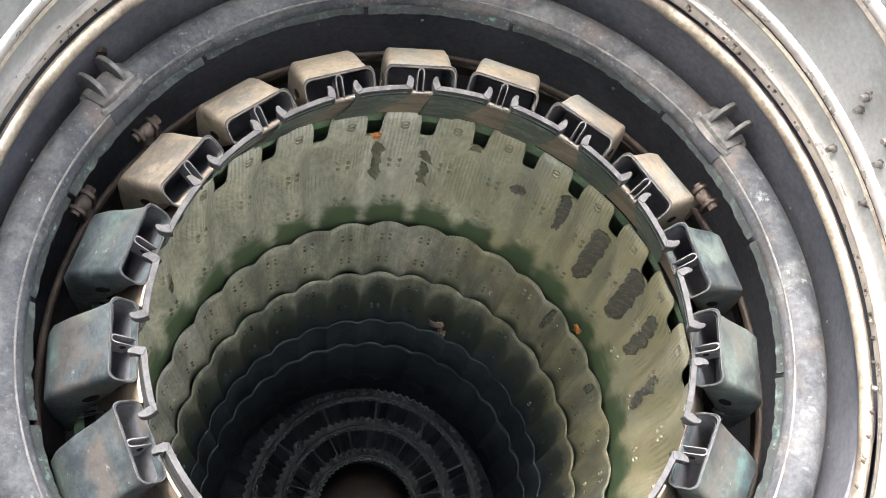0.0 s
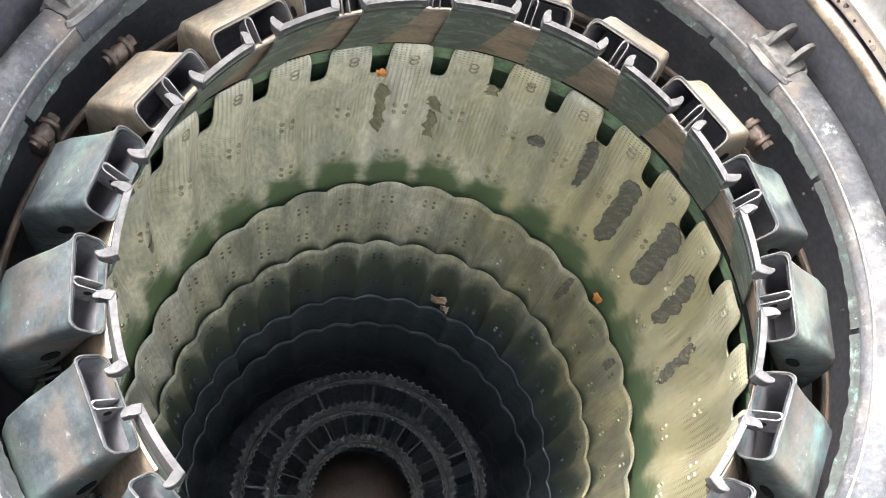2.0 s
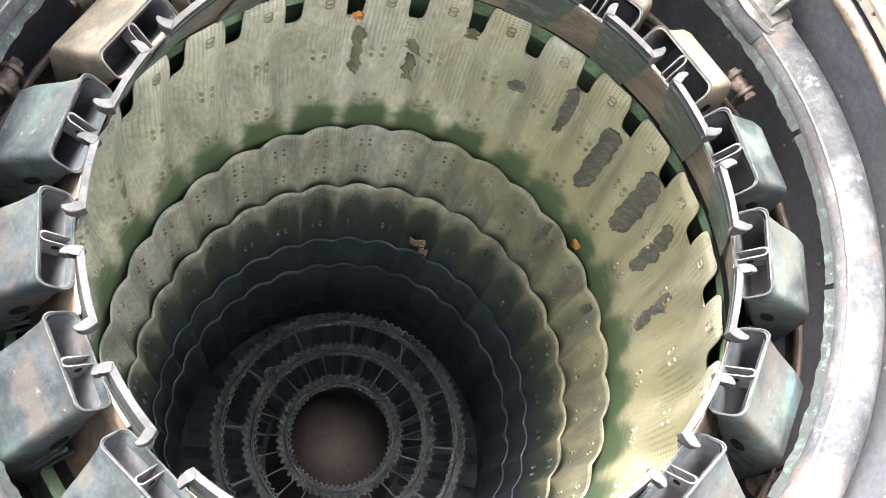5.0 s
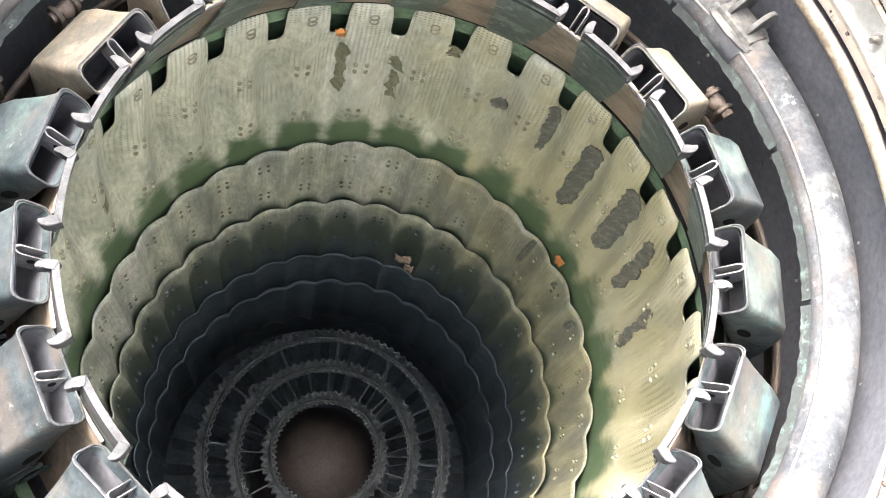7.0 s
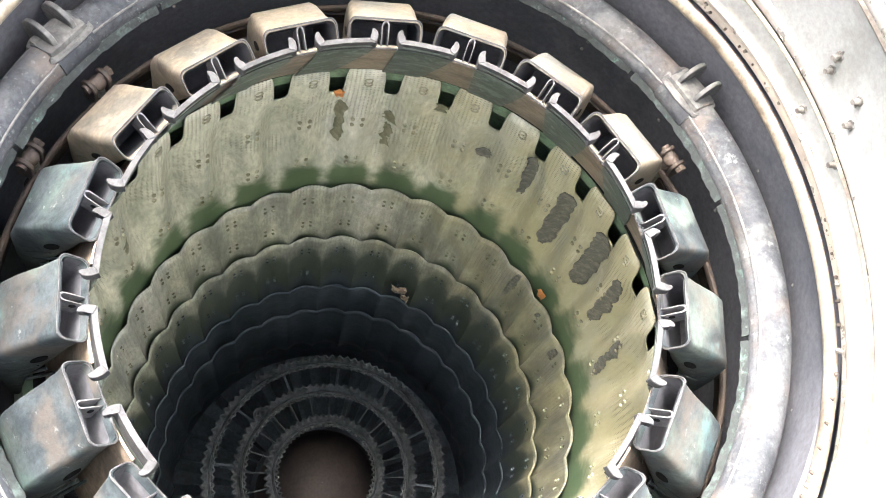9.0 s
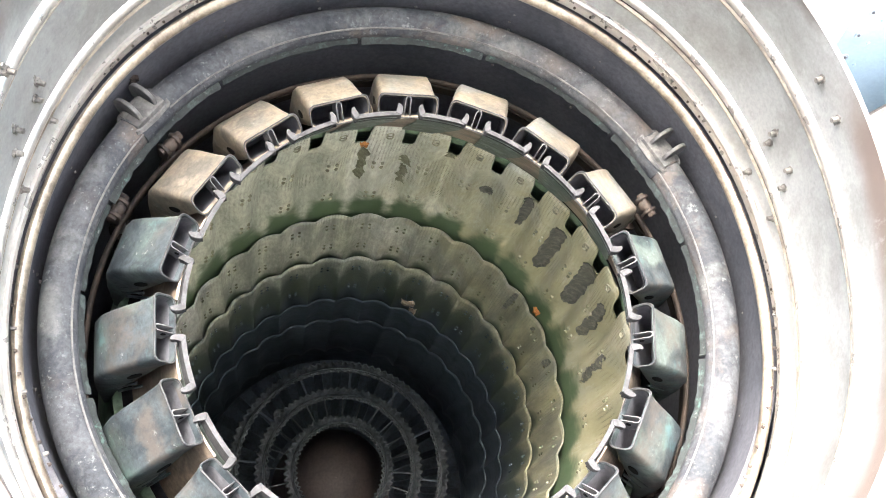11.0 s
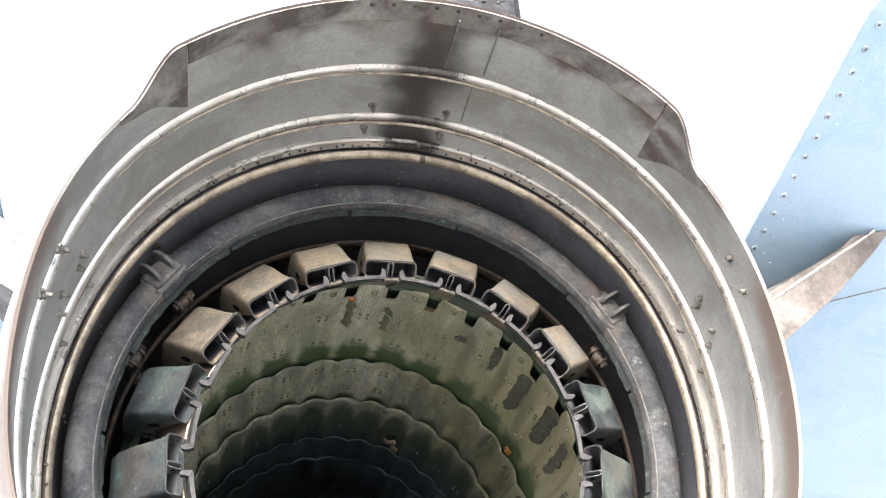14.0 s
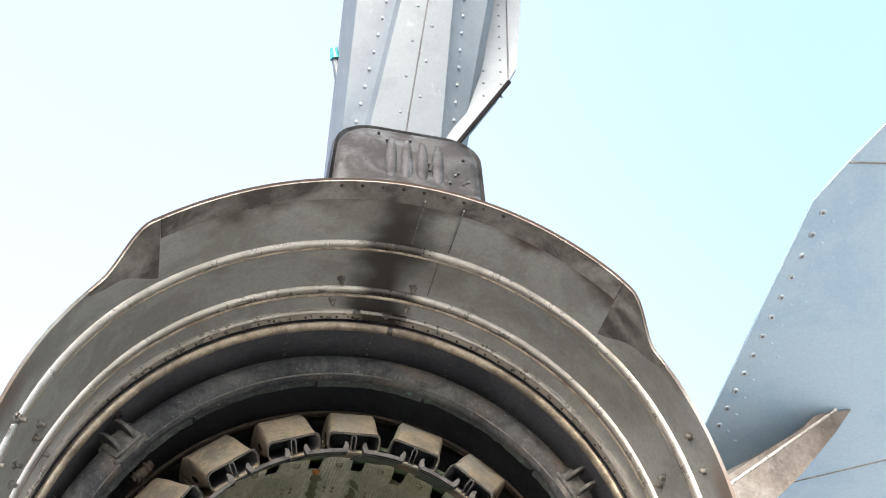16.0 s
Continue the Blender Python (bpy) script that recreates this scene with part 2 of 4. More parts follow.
def flecks(m, rgb, scale, lo, hi, top=1.0, stretch=(1, 1, 1), island=3.0):
    """Ragged flecks of another colour that gather in islands."""
    n, l = m.node_tree.nodes, m.node_tree.links
    b = n["Principled BSDF"]
    src = b.inputs["Base Color"].links[0].from_socket
    tc, mp = n.new("ShaderNodeTexCoord"), n.new("ShaderNodeMapping")
    oi = n.new("ShaderNodeObjectInfo")
    mp.inputs["Scale"].default_value = stretch
    l.new(tc.outputs["Object"], mp.inputs[0])
    l.new(oi.outputs["Random"], mp.inputs["Location"])
    facs = []
    for sc, d, a0, a1 in ((scale, 8, lo, hi), (island, 3, 0.45, 0.6)):
        t, r = n.new("ShaderNodeTexNoise"), n.new("ShaderNodeMapRange")
        t.inputs["Scale"].default_value, t.inputs["Detail"].default_value, t.inputs["Roughness"].default_value = sc, d, 0.7
        l.new(mp.outputs[0], t.inputs["Vector"])
        r.inputs["From Min"].default_value, r.inputs["From Max"].default_value, r.inputs["To Max"].default_value = a0, a1, top if sc == scale else 1.0
        l.new(t.outputs["Fac"], r.inputs["Value"])
        facs.append(r.outputs[0])
    mu = n.new("ShaderNodeMath")
    mu.operation = "MULTIPLY"
    l.new(facs[0], mu.inputs[0])
    l.new(facs[1], mu.inputs[1])
    x = n.new("ShaderNodeMix")
    x.data_type = "RGBA"
    l.new(mu.outputs[0], x.inputs["Factor"])
    ab = [i for i in x.inputs if i.type == "RGBA"]
    l.new(src, ab[0])
    ab[1].default_value = (*rgb, 1)
    l.new([o for o in x.outputs if o.type == "RGBA"][0], b.inputs["Base Color"])


flecks(M_TUBE, (0.115, 0.092, 0.074), 7, 0.48, 0.62, 0.8, island=4)
flecks(M_TUBE, (0.23, 0.245, 0.24), 60, 0.58, 0.66, 0.7, island=9)
flecks(M_TUBE, (0.018, 0.020, 0.024), 24, 0.56, 0.66, 0.7, island=6)
flecks(M_TUBE, (0.19, 0.20, 0.195), 150, 0.57, 0.66, 0.7, (1, 0.6, 1), 14)
flecks(M_TUBE, (0.12, 0.125, 0.13), 11, 0.52, 0.64, 0.7, island=5)
flecks(M_SKIRT, (0.10, 0.165, 0.145), 70, 0.56, 0.64, 0.8, island=8)
flecks(M_SKIRT, (0.24, 0.26, 0.245), 110, 0.60, 0.68, 0.8, island=12)
flecks(M_BOX, (0.105, 0.145, 0.125), 9, 0.52, 0.66, 0.6, island=5)
flecks(M_BOX, (0.09, 0.185, 0.205), 18, 0.56, 0.68, 0.6, island=7)
flecks(M_BOX, (0.075, 0.066, 0.058), 12, 0.50, 0.62, 0.7, island=6)
flecks(M_BOX, (0.34, 0.36, 0.35), 85, 0.61, 0.68, 0.7, island=10)
flecks(M_BOXTOP, (0.085, 0.078, 0.070), 16, 0.54, 0.68, 0.7, island=6)
flecks(M_BOXTOP, (0.30, 0.27, 0.22), 34, 0.56, 0.68, 0.6, island=6)
flecks(M_PLATE, (0.30, 0.32, 0.29), 60, 0.60, 0.67, 0.8, (1, 0.35, 1), 9)
flecks(M_SHROUD, (0.13, 0.125, 0.12), 28, 0.60, 0.70, 0.5, (1, 1, 1), 6)
flecks(M_BOXTOP, (0.42, 0.40, 0.36), 120, 0.61, 0.68, 0.7, island=8)
flecks(M_SEAL, (0.36, 0.30, 0.24), 14, 0.5, 0.66, 0.6, island=6)
flecks(M_FIN, (0.20, 0.225, 0.25), 40, 0.60, 0.70, 0.5, (1, 1, 0.5), 5)
flecks(M_BLUE, (0.30, 0.38, 0.44), 50, 0.62, 0.70, 0.5, (1, 0.5, 1), 4)
flecks(M_SHROUD, (0.46, 0.46, 0.45), 46, 0.60, 0.70, 0.45, (1, 0.5, 1), 5)
flecks(M_LIP, (0.40, 0.36, 0.28), 22, 0.5, 0.64, 0.6, island=6)
# dull metals: oxide and grime take most of their gloss
for m_, gloss in ((M_EDGE, 0.12), (M_SKIRT, 0.2), (M_TUBE, 0.2), (M_CHUTE, 0.2), (M_RUST, 0.2), (M_OLDBROWN, 0.15), (M_HOLD, 0.3), (M_RIVET, 0.12), (M_RIVET_DULL, 0.1), (M_SOOT_SHADE, 0.45), (M_BOX, 0.28), (M_HOLE, 0.1)):
    m_.node_tree.nodes["Principled BSDF"].inputs["Specular IOR Level"].default_value = gloss


# ---- mesh helpers ----
def part(name, bm, material, parent=None, label="", smooth=True, sharp=35.0):
    """Links a bmesh as one mesh object under a thing or a part."""
    bmesh.ops.recalc_face_normals(bm, faces=bm.faces)
    me = bpy.data.meshes.new(name)
    bm.to_mesh(me)
    bm.free()
    for p in me.polygons:
        p.use_smooth = smooth
    if smooth:
        me.set_sharp_from_angle(angle=radians(sharp))
    me.materials.append(material)
    ob = new(name, me)
    if parent:
        ob.parent = parent
    if label:
        ob["label"] = label
    return ob


def thing(name, label, category, group="", kind="", at=(0, 0, 0)):
    e = new(name)
    e.location = at
    return tagged(e, label, category, group, kind)


def cyl(a, y, r, cz=0.0):
    """A point at a degrees clockwise from the top, seen from behind, round the engine's axis."""
    return Vector((r * math.sin(radians(a)), y, H + cz + r * math.cos(radians(a))))


def hoop(profile, n=144, a0=0.0, a1=360.0, place=None):
    """A closed profile of (y, r) swept round the axis; place(a, y, r) puts a point."""
    place = place or (lambda a, y, r: cyl(a, y, r))
    bm = bmesh.new()
    full = abs(a1 - a0) >= 359.9
    rings = []
    for i in range(n if full else n + 1):
        a = a0 + (a1 - a0) * i / n
        rings.append([bm.verts.new(place(a, y, r)) for y, r in profile])
    k = len(profile)
    for i in range(n if full else n):
        p, q = rings[i], rings[(i + 1) % len(rings)]
        for j in range(k):
            bm.faces.new((p[j], p[(j + 1) % k], q[(j + 1) % k], q[j]))
    if not full:
        bm.faces.new(rings[0])
        bm.faces.new(rings[-1])
    return bm


def round_profile(y, r, ay, ar, k=12):
    return [(y + ay * math.cos(2 * math.pi * i / k), r + ar * math.sin(2 * math.pi * i / k)) for i in range(k)]


def box_bm(sx, sy, sz, bev=0.0, m=None, bm=None):
    b2 = bmesh.new()
    bmesh.ops.create_cube(b2, size=1.0)
    bmesh.ops.scale(b2, vec=(sx, sy, sz), verts=b2.verts)
    if bev:
        bmesh.ops.bevel(b2, geom=b2.edges[:], offset=bev, segments=2, affect="EDGES", profile=0.6)
    if m is not None:
        bmesh.ops.transform(b2, matrix=m, verts=b2.verts)
    if bm is None:
        return b2
    me = bpy.data.meshes.new("tmp")
    b2.to_mesh(me)
    b2.free()
    bm.from_mesh(me)
    bpy.data.meshes.remove(me)
    return bm


def rod(p, q, r, n=10, r2=None, bm=None):
    """A rod from p to q."""
    p, q = Vector(p), Vector(q)
    b2 = bm or bmesh.new()
    d = q - p
    m = Matrix.Translation((p + q) / 2) @ d.to_track_quat("Z", "Y").to_matrix().to_4x4()
    bmesh.ops.create_cone(b2, cap_ends=True, segments=n, radius1=r, radius2=r if r2 is None else r2, depth=d.length, matrix=m)
    return b2


def at_ang(a, y, r, cz=0.0):
    """A frame at a place round the axis: x along the turn, y along the axis, z outward."""
    return Matrix.Translation(cyl(a, y, r, cz)) @ Matrix.Rotation(radians(a), 4, "Y")


def prism(outline, depth, m=None):
    """An outline of (x, y) pairs raised by depth along z."""
    bm = bmesh.new()
    lo = [bm.verts.new((x, y, 0)) for x, y in outline]
    hi = [bm.verts.new((x, y, depth)) for x, y in outline]
    bm.faces.new(lo[::-1])
    bm.faces.new(hi)
    k = len(outline)
    for i in range(k):
        bm.faces.new((lo[i], lo[(i + 1) % k], hi[(i + 1) % k], hi[i]))
    if m is not None:
        bmesh.ops.transform(bm, matrix=m, verts=bm.verts)
    return bm


def smooth01(x):
    x = min(1.0, max(0.0, x))
    return x * x * (3 - 2 * x)


def lerp(tab, x):
    if x <= tab[0][0]:
        return tab[0][1]
    for (a, u), (b, v) in zip(tab, tab[1:]):
        if x <= b:
            return u + (v - u) * (x - a) / (b - a)
    return tab[-1][1]


# ---- ground ----
# unseen sheet below the aircraft, added to bounce light upwards
bm = bmesh.new()
bmesh.ops.create_grid(bm, x_segments=1, y_segments=1, size=400)
tagged(part("ground", bm, M_GROUND), "unseen pale grey concrete ground, added to bounce light up", "ground", kind="structure")

# ---- rear fuselage with the ejector shroud ----
CZ = [(-0.36, 0.060), (-0.25, 0.065), (-0.10, 0.060), (-0.02, 0.042), (0.3, 0.035)]


def visor(a):
    """How far the top of the shroud reaches further aft."""
    a = (a + 180) % 360 - 180
    full, fade = (45.5, 10.0) if a > 0 else (47.8, 10.0)
    return 0.058 * (1 - smooth01((abs(a) - full) / fade))


def shroud_place(a, y, r):
    w = smooth01((-0.27 - y) / 0.08)
    r += 0.015 * math.exp(-(((a + 180) % 360 - 180 + 68) / 24) ** 2) * smooth01((-0.15 - y) / 0.15)
    return cyl(a, y - visor(a) * w, r, lerp(CZ, y) * smooth01(math.cos(radians(a)) + 0.35) + 0.008 * w * visor(a + 4) / 0.058)


fuselage = thing("rear_fuselage", "grey heat-stained steel rear fuselage end round the jet exhaust", "aircraft fuselage")
prof = [(-0.352, 0.486), (-0.348, 0.483), (-0.30, 0.489), (-0.25, 0.497), (-0.18, 0.507), (-0.105, 0.512), (-0.06, 0.510), (-0.055, 0.512), (-0.055, 0.545), (0.0, 0.56), (0.0, 0.60),
        (-0.10, 0.575), (-0.25, 0.530), (-0.335, 0.4895), (-0.351, 0.4868)]
part("shroud_wall", hoop(prof, 288, place=shroud_place), M_SHROUD, fuselage)
part("outer_skin", hoop([(0.004, 0.60), (0.8, 0.66), (3.0, 0.70), (3.0, 0.69), (0.8, 0.65), (0.004, 0.585)], 96), M_SHROUD, fuselage)
part("hoop_ridge", hoop(round_profile(-0.105, 0.511, 0.0085, 0.007), 200, place=shroud_place), M_RIDGE, fuselage, "bright half-round stiffening hoop")
part("hoop_ridge", hoop(round_profile(-0.245, 0.4965, 0.0085, 0.007), 200, place=shroud_place), M_RIDGE, fuselage, "bright half-round stiffening hoop")
for y, r in ((-0.089, 0.5105), (-0.229, 0.4985)):
    part("hoop_groove", hoop([(y - 0.004, r), (y, r - 0.0024), (y + 0.004, r), (y, r + 0.004)], 200, place=shroud_place), M_LIP, fuselage, "thin bronze bead beside the hoop")
    part("hoop_groove", hoop([(y - 0.0066, r), (y - 0.0053, r - 0.0016), (y - 0.004, r), (y - 0.0053, r + 0.004)], 200, place=shroud_place), M_OLDBROWN, fuselage, "thin dark line beside the hoop")
part("lip_ring", hoop(round_profile(-0.022, 0.503, 0.009, 0.007), 200, place=shroud_place), M_LIP, fuselage, "bronze heat-tinted lip ring")
part("seam_channel", hoop([(-0.056, 0.507), (-0.052, 0.505), (-0.046, 0.507), (-0.046, 0.512), (-0.030, 0.512), (-0.030, 0.517), (-0.056, 0.517)], 200, place=shroud_place), M_RIDGE, fuselage)
duct = part("inner_duct", hoop([(-0.012, 0.512), (0.10, 0.520), (0.62, 0.520), (0.62, 0.494), (0.63, 0.494), (0.63, 0.535), (-0.012, 0.53)], 144, place=lambda a, y, r: cyl(a, y, r, lerp(CZ, y))), M_DARK, fuselage, "soot-black duct wall behind the lip")

# studs and small fittings on the shroud
def stud_bm(h=0.012, r=0.0035, wing=False):
    bm = bmesh.new()
    bmesh.ops.create_cone(bm, cap_ends=True, segments=10, radius1=r * 1.9, radius2=r * 1.7, depth=0.003, matrix=Matrix.Translation((0, 0, 0.001)))
    bmesh.ops.create_cone(bm, cap_ends=True, segments=6, radius1=r * 1.35, radius2=r * 1.35, depth=0.005, matrix=Matrix.Translation((0, 0, 0.0045)))
    bmesh.ops.create_cone(bm, cap_ends=True, segments=10, radius1=r, radius2=r * 0.75, depth=h, matrix=Matrix.Translation((0, 0, h / 2)))
    if wing:
        box_bm(0.005, 0.024, 0.004, 0.0012, Matrix.Translation((0, 0, 0.003)), bm)
    return bm


def inward(a, y, r, cz):
    """A frame on an inner wall whose z points to the axis."""
    return at_ang(a, y, r, cz) @ Matrix.Rotation(math.pi, 4, "X")


def shroud_r(y):
    return lerp([(-0.352, 0.483), (-0.30, 0.489), (-0.25, 0.497), (-0.18, 0.507), (-0.105, 0.512), (-0.05, 0.510)], y)


STUDS = [(-8.8, -0.135, 0), (6.0, -0.135, 0), (-9.8, -0.078, 0), (5.8, -0.078, 0), (78.5, -0.130, 0), (71.0, -0.140, 0), (71.5, -0.072, 0), (81.0, -0.085, 0), (70.5, -0.160, 1), (77.0, -0.158, 1),
         (70.5, -0.305, 1), (77.0, -0.300, 1), (-74.5, -0.04 - 0.045, 0), (-80.5, -0.275, 1), (-88.5, -0.277, 1), (-76.0, -0.150, 0), (-74.5, -0.168, 1), (-84.0, -0.140, 0), (-82.0, -0.165, 1), (-86.0, -0.085, 0)]
for a, y, wing in STUDS:
    ob = part("stud", stud_bm(0.015, 0.0044, wing=bool(wing)), M_STUD, fuselage)
    ob.matrix_basis = inward(a, y, shroud_r(y), lerp(CZ, y))
# screw heads along the seam channel
for i in range(40):
    a = 4.5 + i * 9.0
    bm = bmesh.new()
    bmesh.ops.create_cone(bm, cap_ends=True, segments=8, radius1=0.0032, radius2=0.0022, depth=0.006)
    ob = part("screw", bm, M_STUD, fuselage)
    ob.matrix_basis = inward(a, -0.040, 0.510, lerp(CZ, -0.04))
# rivet rows on the duct wall
bm = bmesh.new()
for i in range(20):
    a = 6.0 - 12.5 * 0.5 + i * 18.0
    for k in range(9):
        m = inward(a + 0.4 * (k % 2), 0.02 + 0.022 * k, 0.5185, lerp(CZ, 0.1))
        bmesh.ops.create_cone(bm, cap_ends=True, segments=6, radius1=0.0036, radius2=0.0018, depth=0.004, matrix=m)
part("rivet_row", bm, M_STUD, fuselage)["kind"] = "stuff"
# small lifting bracket at the top of the lip
bm = prism([(-0.024, 0), (-0.024, 0.010), (-0.016, 0.018), (0.016, 0.018), (0.024, 0.010), (0.024, 0), (0.020, 0), (0.020, 0.008), (0.014, 0.0145), (-0.014, 0.0145), (-0.020, 0.008), (-0.020, 0)], 0.004)
ob = part("lip_bracket", bm, M_STUD, fuselage, "small dark wire bracket")
ob.matrix_basis = at_ang(-1.5, -0.058, 0.501, lerp(CZ, -0.05)) @ Matrix.Diagonal((1.35, 1.35, 1.35, 1)) @ Matrix.Rotation(radians(-160), 4, "X") @ Matrix.Translation((0, -0.002, 0))
# skin laps: a joint strip on the top of each ridge and vertical lap seams
for a, y in ((6.3, -0.245), (4.6, -0.105), (3.4, -0.022)):
    ob = part("joint_sleeve", hoop(round_profile(y, lerp([(-0.245, 0.4965), (-0.105, 0.511), (-0.022, 0.503)], y), 0.0098, 0.0082), 4, a - 0.55, a + 0.55, shroud_place), M_RIDGE, fuselage)
for a, y0, y1 in ((3.0, -0.385, -0.262), (10.5, -0.385, -0.262), (9.2, -0.232, -0.120)):
    bm = hoop([(y0, shroud_r(y0) - 0.0012), (y1, shroud_r(y1) - 0.0012), (y1, shroud_r(y1) + 0.004), (y0, shroud_r(y0) + 0.004)], 2, a, a + 0.25, lambda a, y, r: cyl(a, y, r, lerp(CZ, y)))
    part("lap_seam", bm, M_WORN, fuselage)
# scorched plates at both ends of the visor, cut on a slant
for a0, a1 in ((-60.0, -46.5), (58.0, 44.0)):
    def corner(a, y, r, a0=a0, a1=a1):
        f = min(1.0, 0.15 + 0.85 * (a - a0) / (a1 - a0))
        yy = -0.3515 + (y + 0.3515) * f
        return shroud_place(a, yy, lerp([(-0.352, 0.4828), (-0.30, 0.489), (-0.25, 0.497)], yy) + r)

    bm = hoop([(-0.3490, -0.0014), (-0.31, -0.0014), (-0.268, -0.0012), (-0.268, 0.002), (-0.31, 0.002), (-0.3490, 0.001)], 30, a0, a1, corner)
    part("corner_plate", bm, M_CORNER, fuselage, "darker scorched corner plate")
# flange along the visor's edge, rivets near its middle
bm = hoop([(-0.3490, 0.4816), (-0.322, 0.4848), (-0.322, 0.4880), (-0.3490, 0.4850)], 90, -46.3, 43.8, shroud_place)
part("visor_edge_strip", bm, M_CORNER, fuselage, "scorched grey-brown edge flange")
for i in range(9):
    bm = bmesh.new()
    bmesh.ops.create_uvsphere(bm, u_segments=8, v_segments=5, radius=0.0034)
    ob = part("rivet", bm, M_RUST, fuselage)
    ob.location = shroud_place(-13 + 3.9 * i, -0.341, 0.4822)
# small rivets between the lip and the seam, one mesh shared
bm = bmesh.new()
bmesh.ops.create_cone(bm, cap_ends=True, segments=7, radius1=0.0027, radius2=0.0017, depth=0.004)
first = part("rivet", bm, M_ACT, fuselage)
for i in range(110):
    ob = first if i == 0 else new("rivet", first.data)
    ob.parent = fuselage
    ob.matrix_basis = inward(1.6 + i * 360 / 110, -0.0355, 0.5115, lerp(CZ, -0.036))

# ---- ring pipe with its clamps ----
TZ = 0.026
pipe = thing("ring_pipe", "blotchy dark steel ring pipe with clamps round the nozzle", "pipe")
part("pipe_tube", hoop(round_profile(0.06, 0.477, 0.0255, 0.0255, 20), 200, place=lambda a, y, r: cyl(a, y, r, TZ)), M_TUBE, pipe)
part("seam_bead", hoop(round_profile(0.0445, 0.4565, 0.0016, 0.0016, 8), 200, place=lambda a, y, r: cyl(a, y, r, TZ)), M_CLAMP, pipe, "thin folded seam along the pipe")
rng = random.Random(4)
a = -178.0
while a < 178:
    w = rng.uniform(14, 34)
    d = rng.uniform(0.0, 0.004)

    def skirt(aa, y, r, s=rng.random() * 9):
        j = 0.0025 * noise.noise(Vector((aa * 0.55, s, 0))) + 0.0015 * noise.noise(Vector((aa * 1.9, s, 3)))
        return cyl(aa, y, r + (j if r < 0.45 else 0), TZ)

    part("skirt_strip", hoop([(0.060, 0.4535), (0.073, 0.4485 - d), (0.0755, 0.4495 - d), (0.064, 0.4555)], max(8, int(w * 1.5)), a, min(178, a + w - 0.8), skirt), M_SKIRT, pipe, "torn verdigris edge strip")
    a += w


def clamp(ang):
    base = at_ang(ang, 0.06, 0.477, TZ)
    body = part("clamp_saddle", hoop(round_profile(0.06, 0.477, 0.0275, 0.0275, 20), 12, ang - 3.6, ang + 3.6, lambda a, y, r: cyl(a, y, r, TZ)), M_TUBE, pipe, "welded saddle clamp")
    pad = part("clamp_pad", box_bm(0.060, 0.038, 0.014, 0.006), M_CLAMP, body)
    pad.matrix_basis = base @ Matrix.Rotation(radians(82), 4, "X") @ Matrix.Translation((0, 0, 0.021))
    # lumpy weld bead round the pad
    weld = bmesh.new()
    loops = []
    for k in range(48):
        q = 2 * math.pi * k / 48
        c, d = math.cos(q), math.sin(q)
        out = Vector((math.copysign(abs(c) ** 0.35, c) * 0.033, math.copysign(abs(d) ** 0.35, d) * 0.0215, 0))
        rr = 0.0040 * (1 + 0.35 * noise.noise(Vector((c * 6, d * 6, ang))))
        side = out.normalized()
        loops.append([weld.verts.new(out + side * rr * 1.3 * math.cos(p) + Vector((0, 0, rr * math.sin(p)))) for p in (2 * math.pi * i / 6 for i in range(6))])
    for k in range(48):
        p_, q_ = loops[k], loops[(k + 1) % 48]
        for i in range(6):
            weld.faces.new((p_[i], p_[(i + 1) % 6], q_[(i + 1) % 6], q_[i]))
    ob = part("weld_bead", weld, M_CLAMP, body)
    ob.matrix_basis = base @ Matrix.Rotation(radians(82), 4, "X") @ Matrix.Translation((0, 0, 0.0175))
    for s in (-1, 1):
        outline = [(-0.022, -0.008), (0.024, -0.008)] + [(0.026 * math.cos(q), 0.005 + 0.026 * math.sin(q)) for q in (math.pi * k / 12 for k in range(13))]
        bm = prism(outline, 0.0065)
        bmesh.ops.bevel(bm, geom=bm.edges[:], offset=0.001, segments=1, affect="EDGES")
        ob = part("clamp_ear", bm, M_CLAMP, body)
        # ears stand out aft and outward, side by side along the turn
        ob.matrix_basis = base @ Matrix.Rotation(radians(58), 4, "X") @ Matrix.Translation((s * 0.016 - 0.003, 0.0, 0.022)) @ Matrix.Rotation(radians(90), 4, "Y") @ Matrix.Rotation(radians(90), 4, "Z")
    return body


cl = clamp(-57.0)
clamp(55.3)
p = cyl(-55.0, 0.045, 0.512, TZ)
bolt = rod(p, p + Vector((-0.010, -0.012, 0.030)), 0.0055, 8)
rod(p + Vector((-0.005, -0.006, 0.014)), p + Vector((-0.0065, -0.008, 0.020)), 0.011, 10, bm=bolt)
part("clamp_bolt", bolt, M_OLDBROWN, cl)
# thin fuel line hugging the pipe on its outer side, lower flank
part("fuel_line", hoop(round_profile(0.085, 0.503, 0.004, 0.004, 8), 40, -112, -63, lambda a, y, r: cyl(a, y, r, TZ)), M_LIP, pipe, "thin bronze line")
bm = rod(cyl(-64.5, 0.085, 0.503, TZ), cyl(-62.2, 0.080, 0.505, TZ), 0.008, 8)
part("line_fitting", bm, M_OLDBROWN, pipe)

# thin guide hoop and the struts behind the pipe
hoopring = thing("guide_hoop", "thin dark steel guide hoop behind the ring pipe", "ring")
part("hoop_wire", hoop(round_profile(0.15, 0.4575, 0.006, 0.0045, 10), 160), M_OLDBROWN, hoopring)
part("hoop_band", hoop([(0.172, 0.462), (0.20, 0.468), (0.20, 0.471), (0.172, 0.465)], 160), M_OLDBROWN, hoopring, "thin brown backing band")


